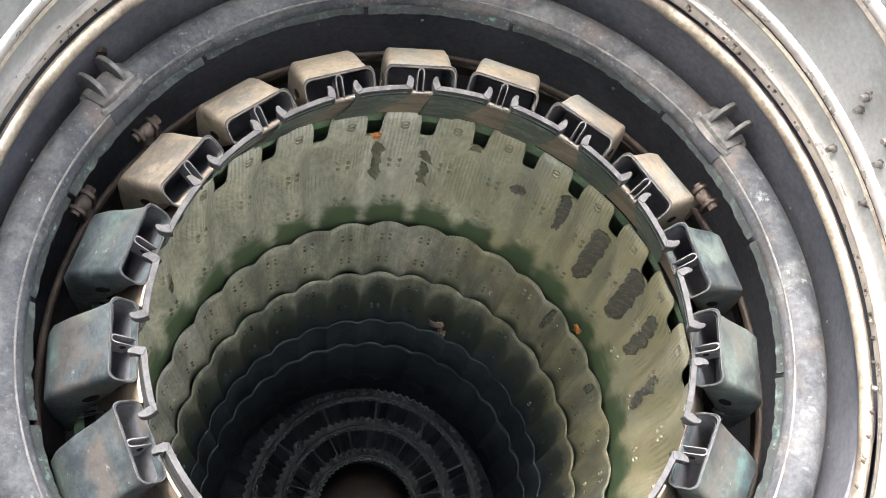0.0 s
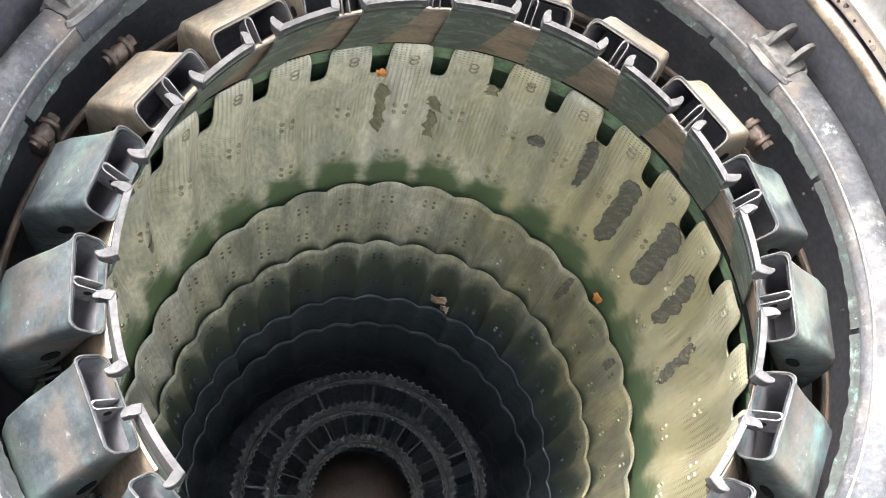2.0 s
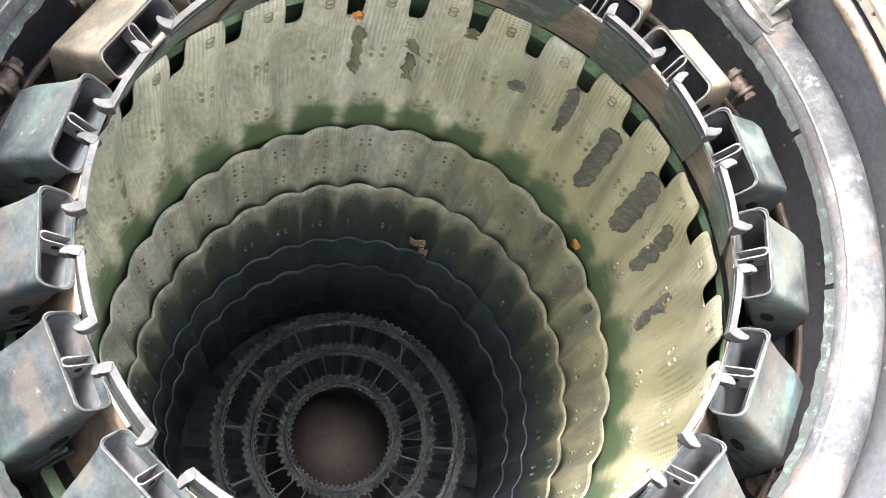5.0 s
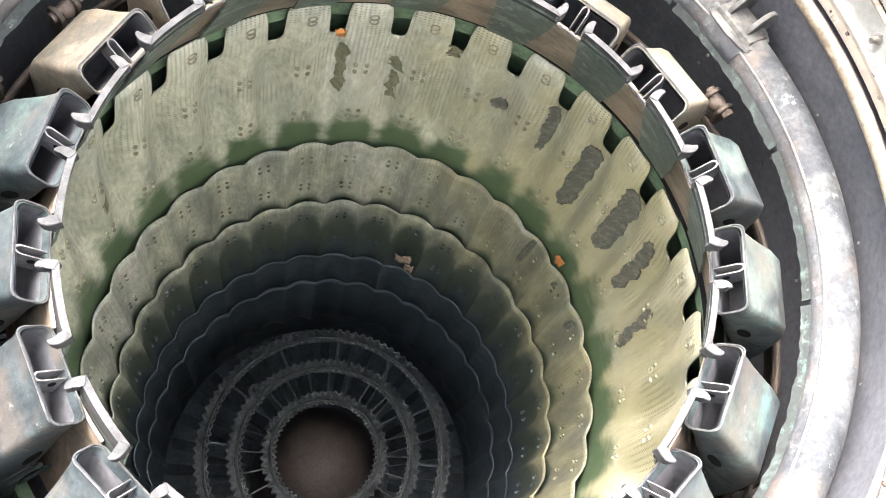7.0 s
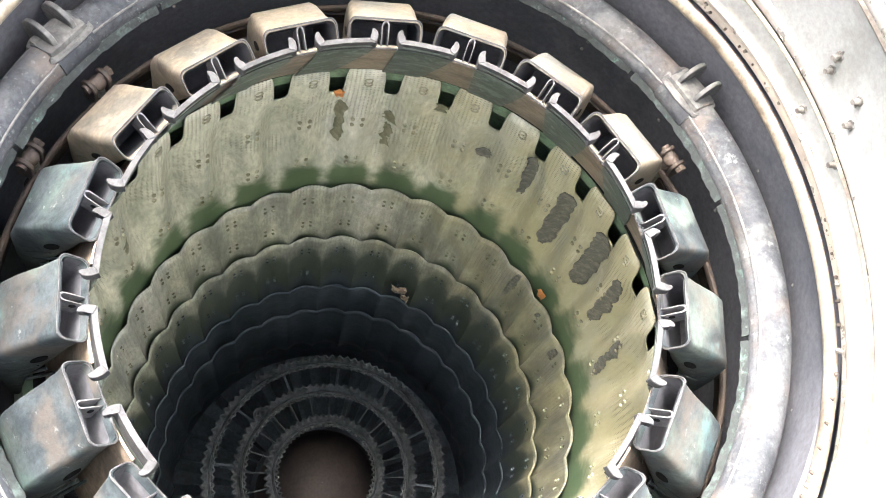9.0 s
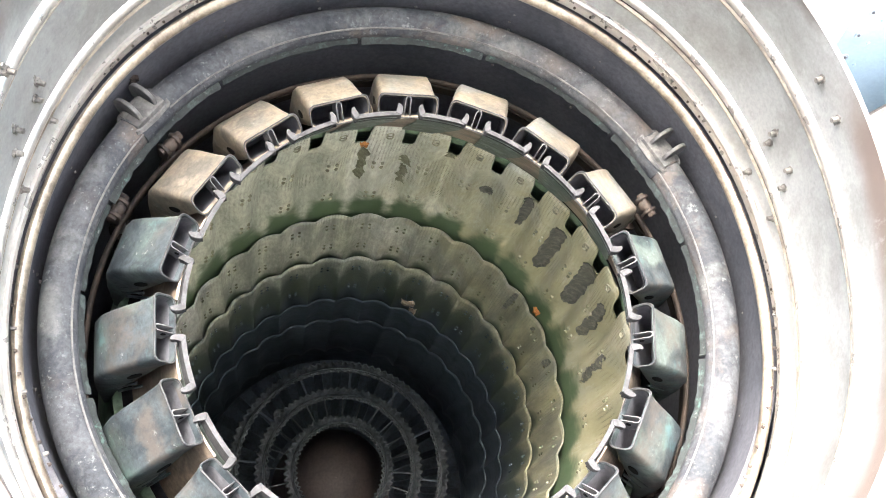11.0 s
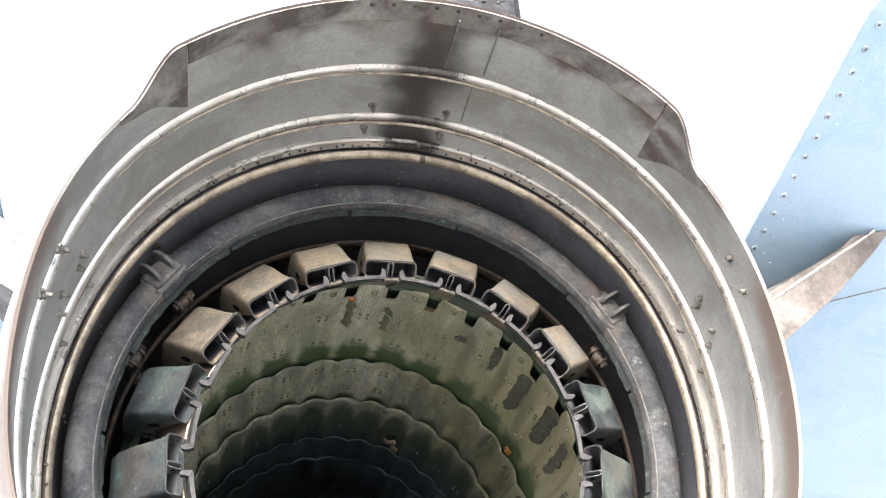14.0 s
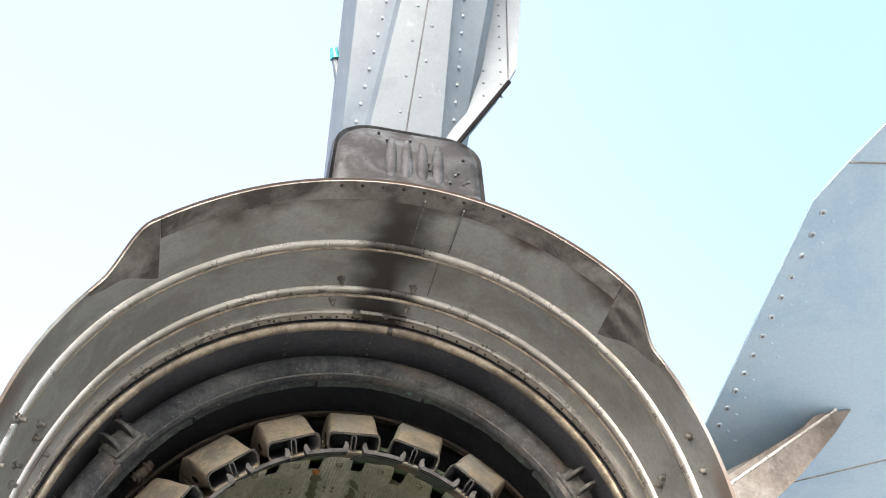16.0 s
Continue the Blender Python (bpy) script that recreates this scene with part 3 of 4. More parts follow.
def actuator(a):
    e = thing("nozzle_actuator", "corroded brown hydraulic actuator between duct and flaps", "actuator", "actuators round the nozzle")
    b = cyl(a, 0.30, 0.475)
    f = cyl(a + 1.5, 0.12, 0.462)
    part("cylinder", rod(b, b.lerp(f, 0.55), 0.016, 14), M_OLDBROWN, e)
    part("piston", rod(b.lerp(f, 0.5), f, 0.008, 10), M_STUD, e)
    part("collar", rod(b.lerp(f, 0.50), b.lerp(f, 0.60), 0.0185, 12), M_OLDBROWN, e)
    # forked end: two rounded cheeks, a boss and the bolt through them
    cheek = [(0.012 * math.cos(q), 0.012 * math.sin(q)) for q in (math.pi * k / 10 for k in range(11))] + [(-0.010, -0.036), (0.010, -0.036)]
    for s in (-1, 1):
        bm = prism(cheek, 0.006)
        bmesh.ops.bevel(bm, geom=bm.edges[:], offset=0.0012, segments=1, affect="EDGES")
        ob = part("fork", bm, M_ACT, e)
        ob.matrix_basis = at_ang(a + 1.5, 0.118, 0.463) @ Matrix.Translation((s * 0.012 - 0.003, 0, 0)) @ Matrix.Rotation(radians(90), 4, "Y") @ Matrix.Rotation(radians(90), 4, "Z") @ Matrix.Rotation(radians(100), 4, "Z")
    bm = rod(cyl(a - 0.9, 0.116, 0.463), cyl(a + 3.9, 0.116, 0.463), 0.0065, 12)
    rod(cyl(a + 3.6, 0.116, 0.463), cyl(a + 4.3, 0.116, 0.463), 0.0075, 6, bm=bm)
    part("bolt", bm, M_ACT, e)
    bm = bmesh.new()
    bmesh.ops.create_uvsphere(bm, u_segments=12, v_segments=8, radius=0.011, matrix=Matrix.Translation(f))
    part("ball_end", bm, M_ACT, e)


for a in (-71, -55, 57.5, -128, 118, 178):
    actuator(a)

# ---- nozzle flaps ----
BOX = [-137.1, -117.0, -97.2, -77.3, -58.7, -39.7, -20.8, -2.6, 16.1, 35.1, 53.8, 72.8, 92.3, 114.0, 134.4, 156.5, 178.6, 200.8]
SEC = [(0.000, 0.3425, 0.030, 0.3195, 0.0465), (0.010, 0.3505, 0.036, 0.3265, 0.0450), (0.026, 0.370, 0.052, 0.339, 0.0445), (0.048, 0.400, 0.078, 0.353, 0.0450), (0.070, 0.421, 0.106, 0.371, 0.0455), (0.098, 0.4335, 0.140, 0.393, 0.0455), (0.150, 0.441, 0.180, 0.416, 0.0450), (0.24, 0.446, 0.24, 0.436, 0.043)]


def rounded(hw, k=5, rad=0.30):
    """Unit section: u across (-1..1), v from the inner edge (0) to the outer edge (1)."""
    pts = []
    for cx, cy, a0 in ((1, 1, 0), (-1, 1, 90), (-1, 0, 180), (1, 0, 270)):
        for i in range(k):
            a = radians(a0 + 90 * i / (k - 1))
            ru, rv = 0.008 / hw, rad
            pts.append((cx * (1 - ru) + ru * math.cos(a), (1 - rv if cy else rv) + rv * math.sin(a)))
    return pts


def shell_bm():
    bm = bmesh.new()
    t = 0.0022

    def ring(sec, off):
        yo, ro, yi, ri, hw = sec
        d = math.hypot(yo - yi, ro - ri)
        return [bm.verts.new((u * (hw - off), yi + (yo - yi) * (off / d + v * (1 - 2 * off / d)), ri + (ro - ri) * (off / d + v * (1 - 2 * off / d)))) for u, v in rounded(hw - off)]

    outer = [ring(s, 0) for s in SEC]
    inner = [ring(s, t) for s in SEC[:2]]
    k = len(outer[0])

    def skin(rows):
        for p, q in zip(rows, rows[1:]):
            for j in range(k):
                bm.faces.new((p[j], p[(j + 1) % k], q[(j + 1) % k], q[j]))

    skin(outer)
    skin(inner)
    skin([outer[0], inner[0]])
    bm.faces.new(outer[-1])
    return bm


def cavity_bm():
    """The inside of a flap, just within its shell; its dark colour stands in for shade."""
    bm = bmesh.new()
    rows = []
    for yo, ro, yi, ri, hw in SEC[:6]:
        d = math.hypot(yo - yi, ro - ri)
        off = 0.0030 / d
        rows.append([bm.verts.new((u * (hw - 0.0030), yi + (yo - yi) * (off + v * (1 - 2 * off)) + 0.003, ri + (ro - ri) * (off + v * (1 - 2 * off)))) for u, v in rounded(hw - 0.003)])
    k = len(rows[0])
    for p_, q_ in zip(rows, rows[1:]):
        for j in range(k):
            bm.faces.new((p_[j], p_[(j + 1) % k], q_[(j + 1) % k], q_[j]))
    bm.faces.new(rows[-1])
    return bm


def flap(material, name_label):
    e = thing("nozzle_flap", name_label, "nozzle flap", "flaps round the nozzle")
    sh = part("flap_shell", shell_bm(), material, e, sharp=50)
    part("cavity", cavity_bm(), M_DARK, sh, "inside painted dark for the shade of the recess", sharp=50)
    # rim welded round the mouth
    bm = bmesh.new()
    yo, ro, yi, ri, hw = SEC[0]
    pts = [Vector((u * hw * 0.985, yi + (yo - yi) * v - 0.001, ri + (ro - ri) * v)) for u, v in rounded(hw)]
    for i, p_ in enumerate(pts):
        q_ = pts[(i + 1) % len(pts)]
        if (p_ - q_).length > 1e-5:
            rod(p_, q_, 0.0011, 6, bm=bm)
    part("mouth_rim", bm, M_EDGE, sh, "bare bright rim")
    # folded channel web across the mouth, a hole in each side plate
    yo, ro, yi, ri, hw = SEC[0]
    loop = []
    for k in range(8):
        t = math.pi * k / 7
        loop.append((0.0046 * math.cos(t), 0.80 + 0.17 * math.sin(t)))
    loop += [(-0.0046, 0.03), (0.0046, 0.03)]
    bm = bmesh.new()
    rows = []
    for dy, off in ((0.001, 0.0), (0.028, 0.0), (0.028, 0.0011), (0.001, 0.0011)):
        row = []
        for x, v in loop:
            xx = x - math.copysign(off, x) if abs(x) > off else 0.0
            vv = v - off / (ro - ri) * (1 if v > 0.8 else 0)
            row.append(bm.verts.new((xx, yi + (yo - yi) * vv + dy, ri + (ro - ri) * vv + 0.5 * dy)))
        rows.append(row)
    for p_, q_ in zip(rows, rows[1:] + rows[:1]):
        for k in range(len(loop)):
            m_ = (k + 1) % len(loop)
            bm.faces.new((p_[k], p_[m_], q_[m_], q_[k]))
    web = part("web_channel", bm, M_WEB, e, "grey folded channel web", sharp=40)
    for s in (-1, 1):
        bm = bmesh.new()
        bmesh.ops.create_cone(bm, cap_ends=True, segments=14, radius1=0.0036, radius2=0.0036, depth=0.0006)
        bmesh.ops.scale(bm, vec=(1.0, 1.35, 1), verts=bm.verts)
        ob = part("web_hole", bm, M_HOLE, web, "dark oval hole")
        ob.matrix_basis = Matrix.Translation((s * 0.0047, yi + (yo - yi) * 0.45 + 0.011, ri + (ro - ri) * 0.45 + 0.005)) @ Matrix.Rotation(radians(90), 4, "Y")
    # vent holes in the flanks: a dark recessed oval with a lip
    for s in (-1, 1):
        bm = bmesh.new()
        bmesh.ops.create_cone(bm, cap_ends=True, segments=16, radius1=0.0100, radius2=0.0100, depth=0.0014)
        bmesh.ops.scale(bm, vec=(1.5, 0.62, 1), verts=bm.verts)
        ob = part("vent_hole", bm, M_HOLE, e, "dark oval vent")
        ob.matrix_basis = Matrix.Translation((s * 0.0452, 0.080, 0.378)) @ Matrix.Rotation(radians(90), 4, "Y") @ Matrix.Rotation(radians(-48), 4, "Z")
        for k in range(3):
            bm = rod((s * 0.0440, 0.105 + 0.02 * k, 0.385 - 0.004 * k), (s * 0.0440, 0.125 + 0.02 * k, 0.420 - 0.004 * k), 0.0022, 6)
            part("pressed_bead", bm, material, e)
    return e


def spin(a):
    """The nozzle ring leans a little, its top deeper."""
    return Matrix.Translation((0, 0.008 * math.cos(radians(a)), H - 0.005)) @ Matrix.Rotation(radians(a), 4, "Y")


TAN_LABEL = "tan heat-tinted hollow steel nozzle flap with open mouth"
GREY_LABEL = "blue-grey stained hollow steel nozzle flap with open mouth"
tan, grey = flap(M_BOXTOP, TAN_LABEL), flap(M_BOX, GREY_LABEL)
done = {}
for a in BOX:
    warm = -62 < a < 56
    proto = tan if warm else grey
    if id(proto) not in done:
        done[id(proto)] = 1
        proto.matrix_basis = spin(a)
    else:
        copy_thing(proto, spin(a))


# ---- petals between the flaps: hinge bar, two hooks, plates ----
def petal():
    e = thing("nozzle_petal", "green and brown nozzle petal with bright hooked hinge bar", "nozzle petal", "petals inside the nozzle")
    W_ = 6.5
    bar = part("hinge_bar", hoop([(-0.006, 0.3035), (-0.007, 0.3095), (-0.001, 0.3120), (0.016, 0.3160), (0.016, 0.3095)], 10, -W_, W_, lambda a, y, r: cyl(a, y, r) - Vector((0, 0, H))), M_EDGE, e, "bare bright hinge bar", sharp=25)
    for s in (-1, 1):
        # a J-shaped claw that rises outward and curls back over
        mid = [(0.0305, 0.3040), (0.0335, 0.3085), (0.0352, 0.3130), (0.0353, 0.3165), (0.0343, 0.3190), (0.0324, 0.3196)]
        wid = [0.0048, 0.0043, 0.0038, 0.0033, 0.0029, 0.0024]
        left, right = [], []
        for i, (x, z) in enumerate(mid):
            x0, z0 = mid[max(0, i - 1)]
            x1, z1 = mid[min(len(mid) - 1, i + 1)]
            d = Vector((x1 - x0, z1 - z0)).normalized()
            left.append((s * (x - d.y * wid[i]), z + d.x * wid[i]))
            right.append((s * (x + d.y * wid[i]), z - d.x * wid[i]))
        bm = prism(left + right[::-1], 0.014)
        bmesh.ops.bevel(bm, geom=[ed for ed in bm.edges], offset=0.0008, segments=1, affect="EDGES")
        ob = part("hook", bm, M_EDGE, e, "bright claw hook", sharp=25)
        # the claw curls away from the bar's middle
        ob.matrix_basis = Matrix.Translation((0, 0.0065, 0)) @ Matrix.Rotation(radians(90), 4, "X")

    def patch(lo, hi, r_off, y0, y1, n=10, nv=6):
        bm = bmesh.new()
        rows = []
        for k in (0, 0.0028):
            grid = []
            for j in range(nv + 1):
                v = j / nv
                y = y0 + (y1 - y0) * v
                r = lerp(CONE, y) + r_off + k
                l_, h_ = lo[0] + (lo[1] - lo[0]) * v, hi[0] + (hi[1] - hi[0]) * v
                grid.append([bm.verts.new(cyl(l_ + (h_ - l_) * i / n, y, r) - Vector((0, 0, H))) for i in range(n + 1)])
            rows.append(grid)
        for grid in rows:
            for j in range(nv):
                for i in range(n):
                    bm.faces.new((grid[j][i], grid[j][i + 1], grid[j + 1][i + 1], grid[j + 1][i]))
        p_, q_ = rows
        for j in range(nv):
            for i in (0, n):
                bm.faces.new((p_[j][i], p_[j + 1][i], q_[j + 1][i], q_[j][i]))
        for i in range(n):
            for j in (0, nv):
                bm.faces.new((p_[j][i], p_[j][i + 1], q_[j][i + 1], q_[j][i]))
        return bm

    part("primary_plate", patch((-6.6, -7.2), (6.6, 0.5), 0.0, 0.004, 0.195), M_PLATE, e, "dark green pitted plate", sharp=60)
    part("seal_plate", patch((-2.0, -8.5), (14.8, 13.6), 0.0045, 0.032, 0.197), M_SEAL, e, "brown scorched plate", sharp=60)
    return e


CONE = [(0.0, 0.3045), (0.03, 0.314), (0.200, 0.394), (0.25, 0.41)]
base = petal()
order = sorted(((a + 180) % 360 - 180) for a in BOX)
gaps = []
for i, a in enumerate(order):
    b = order[(i + 1) % len(order)] + (360 if i == len(order) - 1 else 0)
    gaps.append((a + b) / 2)
base.matrix_basis = spin(gaps[0])
for g in gaps[1:]:
    copy_thing(base, spin(g))

# ---- afterburner liner ----
liner = thing("afterburner_liner", "pale olive corrugated and perforated afterburner liner tube", "engine liner")


def liner_mat(name, green_at=(0.69, 0.88), soot_shade_at=None, film=None, dots=0.72, green_shade=(0.078, 0.118, 0.066)):
    """Dusty olive coating: grey and yellowed areas, runs along the corrugations, fine holes, green tint with painted
    shade inwards, soot and painted shade in the depth.
    """
    m = mat(name, (0.50, 0.51, 0.43), 0.5, 0.0, (0.36, 0.375, 0.32), 0.5, 10, 130, 0.14, (0.57, 0.58, 0.55), 0.35, 4, stretch=(1.0, 0.3, 1.0))
    n, l = m.node_tree.nodes, m.node_tree.links
    b = n["Principled BSDF"]
    b.inputs["Specular IOR Level"].default_value = 0.3
    col = b.inputs["Base Color"].links[0].from_socket
    tc = n.new("ShaderNodeTexCoord")
    sheet, depth = n.new("ShaderNodeAttribute"), n.new("ShaderNodeAttribute")
    sheet.attribute_name, depth.attribute_name = "sheet", "depth"

    def noise_at(vec, scale, detail=4.0, rough=0.6, stretch=None):
        if stretch:
            sv = n.new("ShaderNodeVectorMath")
            sv.operation = "MULTIPLY"
            sv.inputs[1].default_value = stretch
            l.new(vec, sv.inputs[0])
            vec = sv.outputs[0]
        t = n.new("ShaderNodeTexNoise")
        t.inputs["Scale"].default_value, t.inputs["Detail"].default_value, t.inputs["Roughness"].default_value = scale, detail, rough
        l.new(vec, t.inputs["Vector"])
        return t.outputs["Fac"]

    def ramp(fac, lo, hi, top=1.0):
        r = n.new("ShaderNodeMapRange")
        r.interpolation_type = "SMOOTHSTEP"
        r.inputs["From Min"].default_value, r.inputs["From Max"].default_value, r.inputs["To Max"].default_value = lo, hi, top
        l.new(fac, r.inputs["Value"])
        return r.outputs[0]

    def calc(op, a, bb, c=0.0):
        k = n.new("ShaderNodeMath")
        k.operation = op
        for sock, v in zip(k.inputs, (a, bb, c)):
            if isinstance(v, float):
                sock.default_value = v
            else:
                l.new(v, sock)
        return k.outputs[0]

    def over(fac, rgb, blend="MIX"):
        x = n.new("ShaderNodeMix")
        x.data_type, x.blend_type = "RGBA", blend
        l.new(fac, x.inputs["Factor"])
        ab = [i for i in x.inputs if i.type == "RGBA"]
        l.new(col, ab[0])
        ab[1].default_value = (*rgb, 1)
        return [o for o in x.outputs if o.type == "RGBA"][0]

    # yellowed towards one flank, with ragged islands
    sx = n.new("ShaderNodeSeparateXYZ")
    l.new(tc.outputs["Object"], sx.inputs[0])
    side = calc("MULTIPLY_ADD", noise_at(tc.outputs["Object"], 6.0), 0.9, calc("MULTIPLY", sx.outputs["X"], 0.75))
    col = over(ramp(side, 0.38, 0.76, 0.85), (0.345, 0.325, 0.20))
    # greyed stretches, then dirt runs, broad and narrow
    col = over(ramp(noise_at(sheet.outputs["Vector"], 1.0, 5.0, 0.6, (9, 2.2, 1)), 0.50, 0.68, 0.6), (0.33, 0.345, 0.31))
    col = over(ramp(noise_at(sheet.outputs["Vector"], 1.0, 5.0, 0.6, (27, 3.2, 1)), 0.52, 0.72, 0.45), (0.17, 0.175, 0.13))
    col = over(ramp(noise_at(sheet.outputs["Vector"], 1.0, 6.0, 0.7, (75, 9, 1)), 0.54, 0.72, 0.45), (0.54, 0.54, 0.48))
    # green tint along the inner end, with the overlap's shade painted into it
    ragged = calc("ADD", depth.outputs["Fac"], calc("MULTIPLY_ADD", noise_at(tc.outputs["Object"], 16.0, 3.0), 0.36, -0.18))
    col = over(ramp(ragged, *green_at), green_shade)
    # cooling holes, a fine square grid that fades in and out
    sc = n.new("ShaderNodeVectorMath")
    sc.operation = "SCALE"
    sc.inputs["Scale"].default_value = 1 / 0.0068
    fr = n.new("ShaderNodeVectorMath")
    fr.operation = "FRACTION"
    ce = n.new("ShaderNodeVectorMath")
    ce.operation = "SUBTRACT"
    ce.inputs[1].default_value = (0.5, 0.5, 0)
    le = n.new("ShaderNodeVectorMath")
    le.operation = "LENGTH"
    l.new(sheet.outputs["Vector"], sc.inputs[0])
    l.new(sc.outputs[0], fr.inputs[0])
    l.new(fr.outputs[0], ce.inputs[0])
    l.new(ce.outputs[0], le.inputs[0])
    dot = calc("MULTIPLY", ramp(le.outputs["Value"], 0.31, 0.15), ramp(noise_at(tc.outputs["Object"], 7.0, 5.0), 0.40, 0.60, dots))
    dot = calc("MULTIPLY", dot, ramp(ragged, 0.62, 0.50))
    col = over(dot, (0.075, 0.075, 0.055))
    # bluish dark film: shade inside the tube, put into the colour
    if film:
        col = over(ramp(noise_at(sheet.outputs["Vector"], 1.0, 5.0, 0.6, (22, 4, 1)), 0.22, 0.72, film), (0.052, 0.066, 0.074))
    # soot together with the painted shade of the depth
    if soot_shade_at:
        col = over(ramp(ragged, *soot_shade_at), (0.060, 0.078, 0.10))
    l.new(col, b.inputs["Base Color"])
    hole = n.new("ShaderNodeBump")
    hole.invert = True
    hole.inputs["Strength"].default_value, hole.inputs["Distance"].default_value = 0.5, 0.001
    l.new(dot, hole.inputs["Height"])
    l.new(b.inputs["Normal"].links[0].from_socket, hole.inputs["Normal"])
    l.new(hole.outputs[0], b.inputs["Normal"])
    return m


M_LINER = liner_mat("olive_liner")
# the same liner painted darker for the deeper, shadier rows
M_LINER_MID = liner_mat("part_shaded_liner", (0.74, 0.98), None, 0.66, 0.45)
M_LINER_DEEP = liner_mat("deep_shaded_liner", (0.02, 0.34), (0.55, 0.90), 0.72, 0.3, (0.072, 0.092, 0.066))
ROW_DROP = 0.07


def edge_drop(a):
    return ROW_DROP * (1 - math.cos(radians(a)))


R1 = [(0.20, 0.401), (0.245, 0.405), (0.30, 0.414), (0.38, 0.436), (0.46, 0.4485), (0.56, 0.455), (0.80, 0.4585)]
NOTCH = [(0.0, 0.106), (0.04, 0.105), (0.08, 0.101), (0.112, 0.093), (0.132, 0.079), (0.141, 0.060), (0.146, 0.038), (0.156, 0.020), (0.174, 0.010), (0.200, 0.0035), (0.24, 0.0), (0.36, -0.001)]
SAMPLES = [(p_, d) for p_, d in NOTCH] + [(0.5, -0.002)] + [(1 - p_, d) for p_, d in NOTCH[:0:-1]]


def liner_front(a):
    return 0.221 + 0.012 * (1 - math.cos(radians(a)))


def liner_r1(a, y, v=None):
    ph = ((a - 2.8) / 12.0) % 1.0
    amp = 0.0022 + 0.0118 * smooth01((y - 0.27) / 0.15) - 0.0125 * smooth01((y - 0.55) / 0.15)
    return lerp(R1, y) + amp * math.cos(2 * math.pi * ph)


def row_one():
    bm = bmesh.new()
    dl = bm.verts.layers.float.new("depth")
    sl = bm.verts.layers.float_vector.new("sheet")
    cols = []
    for k in range(15, 45):
        for p_, d in SAMPLES:
            a = 2.8 + 12 * (k + p_)
            y0 = liner_front(a) + d
            y1 = 0.80 + edge_drop(a)
            col = []
            for j in range(22):
                v = j / 21
                y = y0 + (y1 - y0) * v
                vert = bm.verts.new(cyl(a, y, liner_r1(a, y)))
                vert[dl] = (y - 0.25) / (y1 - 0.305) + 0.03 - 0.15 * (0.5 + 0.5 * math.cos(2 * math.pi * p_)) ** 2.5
                vert[sl] = (radians(a) * 0.44, y, 0)
                col.append(vert)
            cols.append(col)
    for i, p_ in enumerate(cols):
        q_ = cols[(i + 1) % len(cols)]
        for j in range(21):
            bm.faces.new((p_[j], p_[j + 1], q_[j + 1], q_[j]))
    return bm


def scallop(a):
    return abs(math.sin(math.pi * (a - 3.4) / 10.588))


def row_r(a, v, r0):
    return r0 + 0.0105 * v + 0.0105 * (1 + 0.4 * v) * (scallop(a) - 0.6)


def row_n(y0, y1, r0, n=34 * 14):
    bm = bmesh.new()
    dl = bm.verts.layers.float.new("depth")
    sl = bm.verts.layers.float_vector.new("sheet")
    cols = []
    for i in range(n):
        a = 183.4 + 360 * i / n
        col = []
        for j in range(13):
            v = j / 12
            y = y0 + (y1 - y0) * v + edge_drop(a)
            vert = bm.verts.new(cyl(a, y, row_r(a, v, r0)))
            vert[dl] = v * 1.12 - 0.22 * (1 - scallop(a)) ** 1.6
            vert[sl] = (radians(a) * 0.45, y, 0)
            col.append(vert)
        cols.append(col)
    for i, p_ in enumerate(cols):
        q_ = cols[(i + 1) % n]
        for j in range(12):
            bm.faces.new((p_[j], p_[j + 1], q_[j + 1], q_[j]))
    return bm


def thick(ob, t=0.002):
    md = ob.modifiers.new("thickness", "SOLIDIFY")
    md.thickness, md.offset = t, 0.0
    return ob


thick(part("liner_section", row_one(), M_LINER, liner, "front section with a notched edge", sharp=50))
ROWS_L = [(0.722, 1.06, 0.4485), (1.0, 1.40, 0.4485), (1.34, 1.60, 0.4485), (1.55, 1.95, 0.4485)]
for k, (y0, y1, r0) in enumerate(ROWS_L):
    thick(part("liner_section", row_n(y0, y1, r0), (M_LINER_MID, M_LINER_DEEP, M_SOOT_SHADE, M_SOOT_SHADE)[k], liner, "" if k < 2 else "deep section with soot and depth shade in its colour", sharp=50))
part("casing", hoop([(0.214, 0.4115), (0.245, 0.4145), (0.268, 0.4175), (0.285, 0.436), (0.33, 0.456), (0.45, 0.482), (0.60, 0.482), (0.60, 0.492), (0.45, 0.492), (0.32, 0.468), (0.26, 0.446), (0.214, 0.432)], 120), M_CASE, liner, "dark green outer casing")
part("rear_casing", hoop([(0.603, 0.482), (2.3, 0.482), (2.3, 0.492), (0.603, 0.492)], 120), M_SOOT_SHADE, liner, "rear casing coloured with soot and the shade of the depth")
part("end_ring", hoop([(0.199, 0.3985), (0.207, 0.3970), (0.2185, 0.4005), (0.2185, 0.4105), (0.199, 0.4165)], 160), M_HOLE, liner, "black sealing ring")

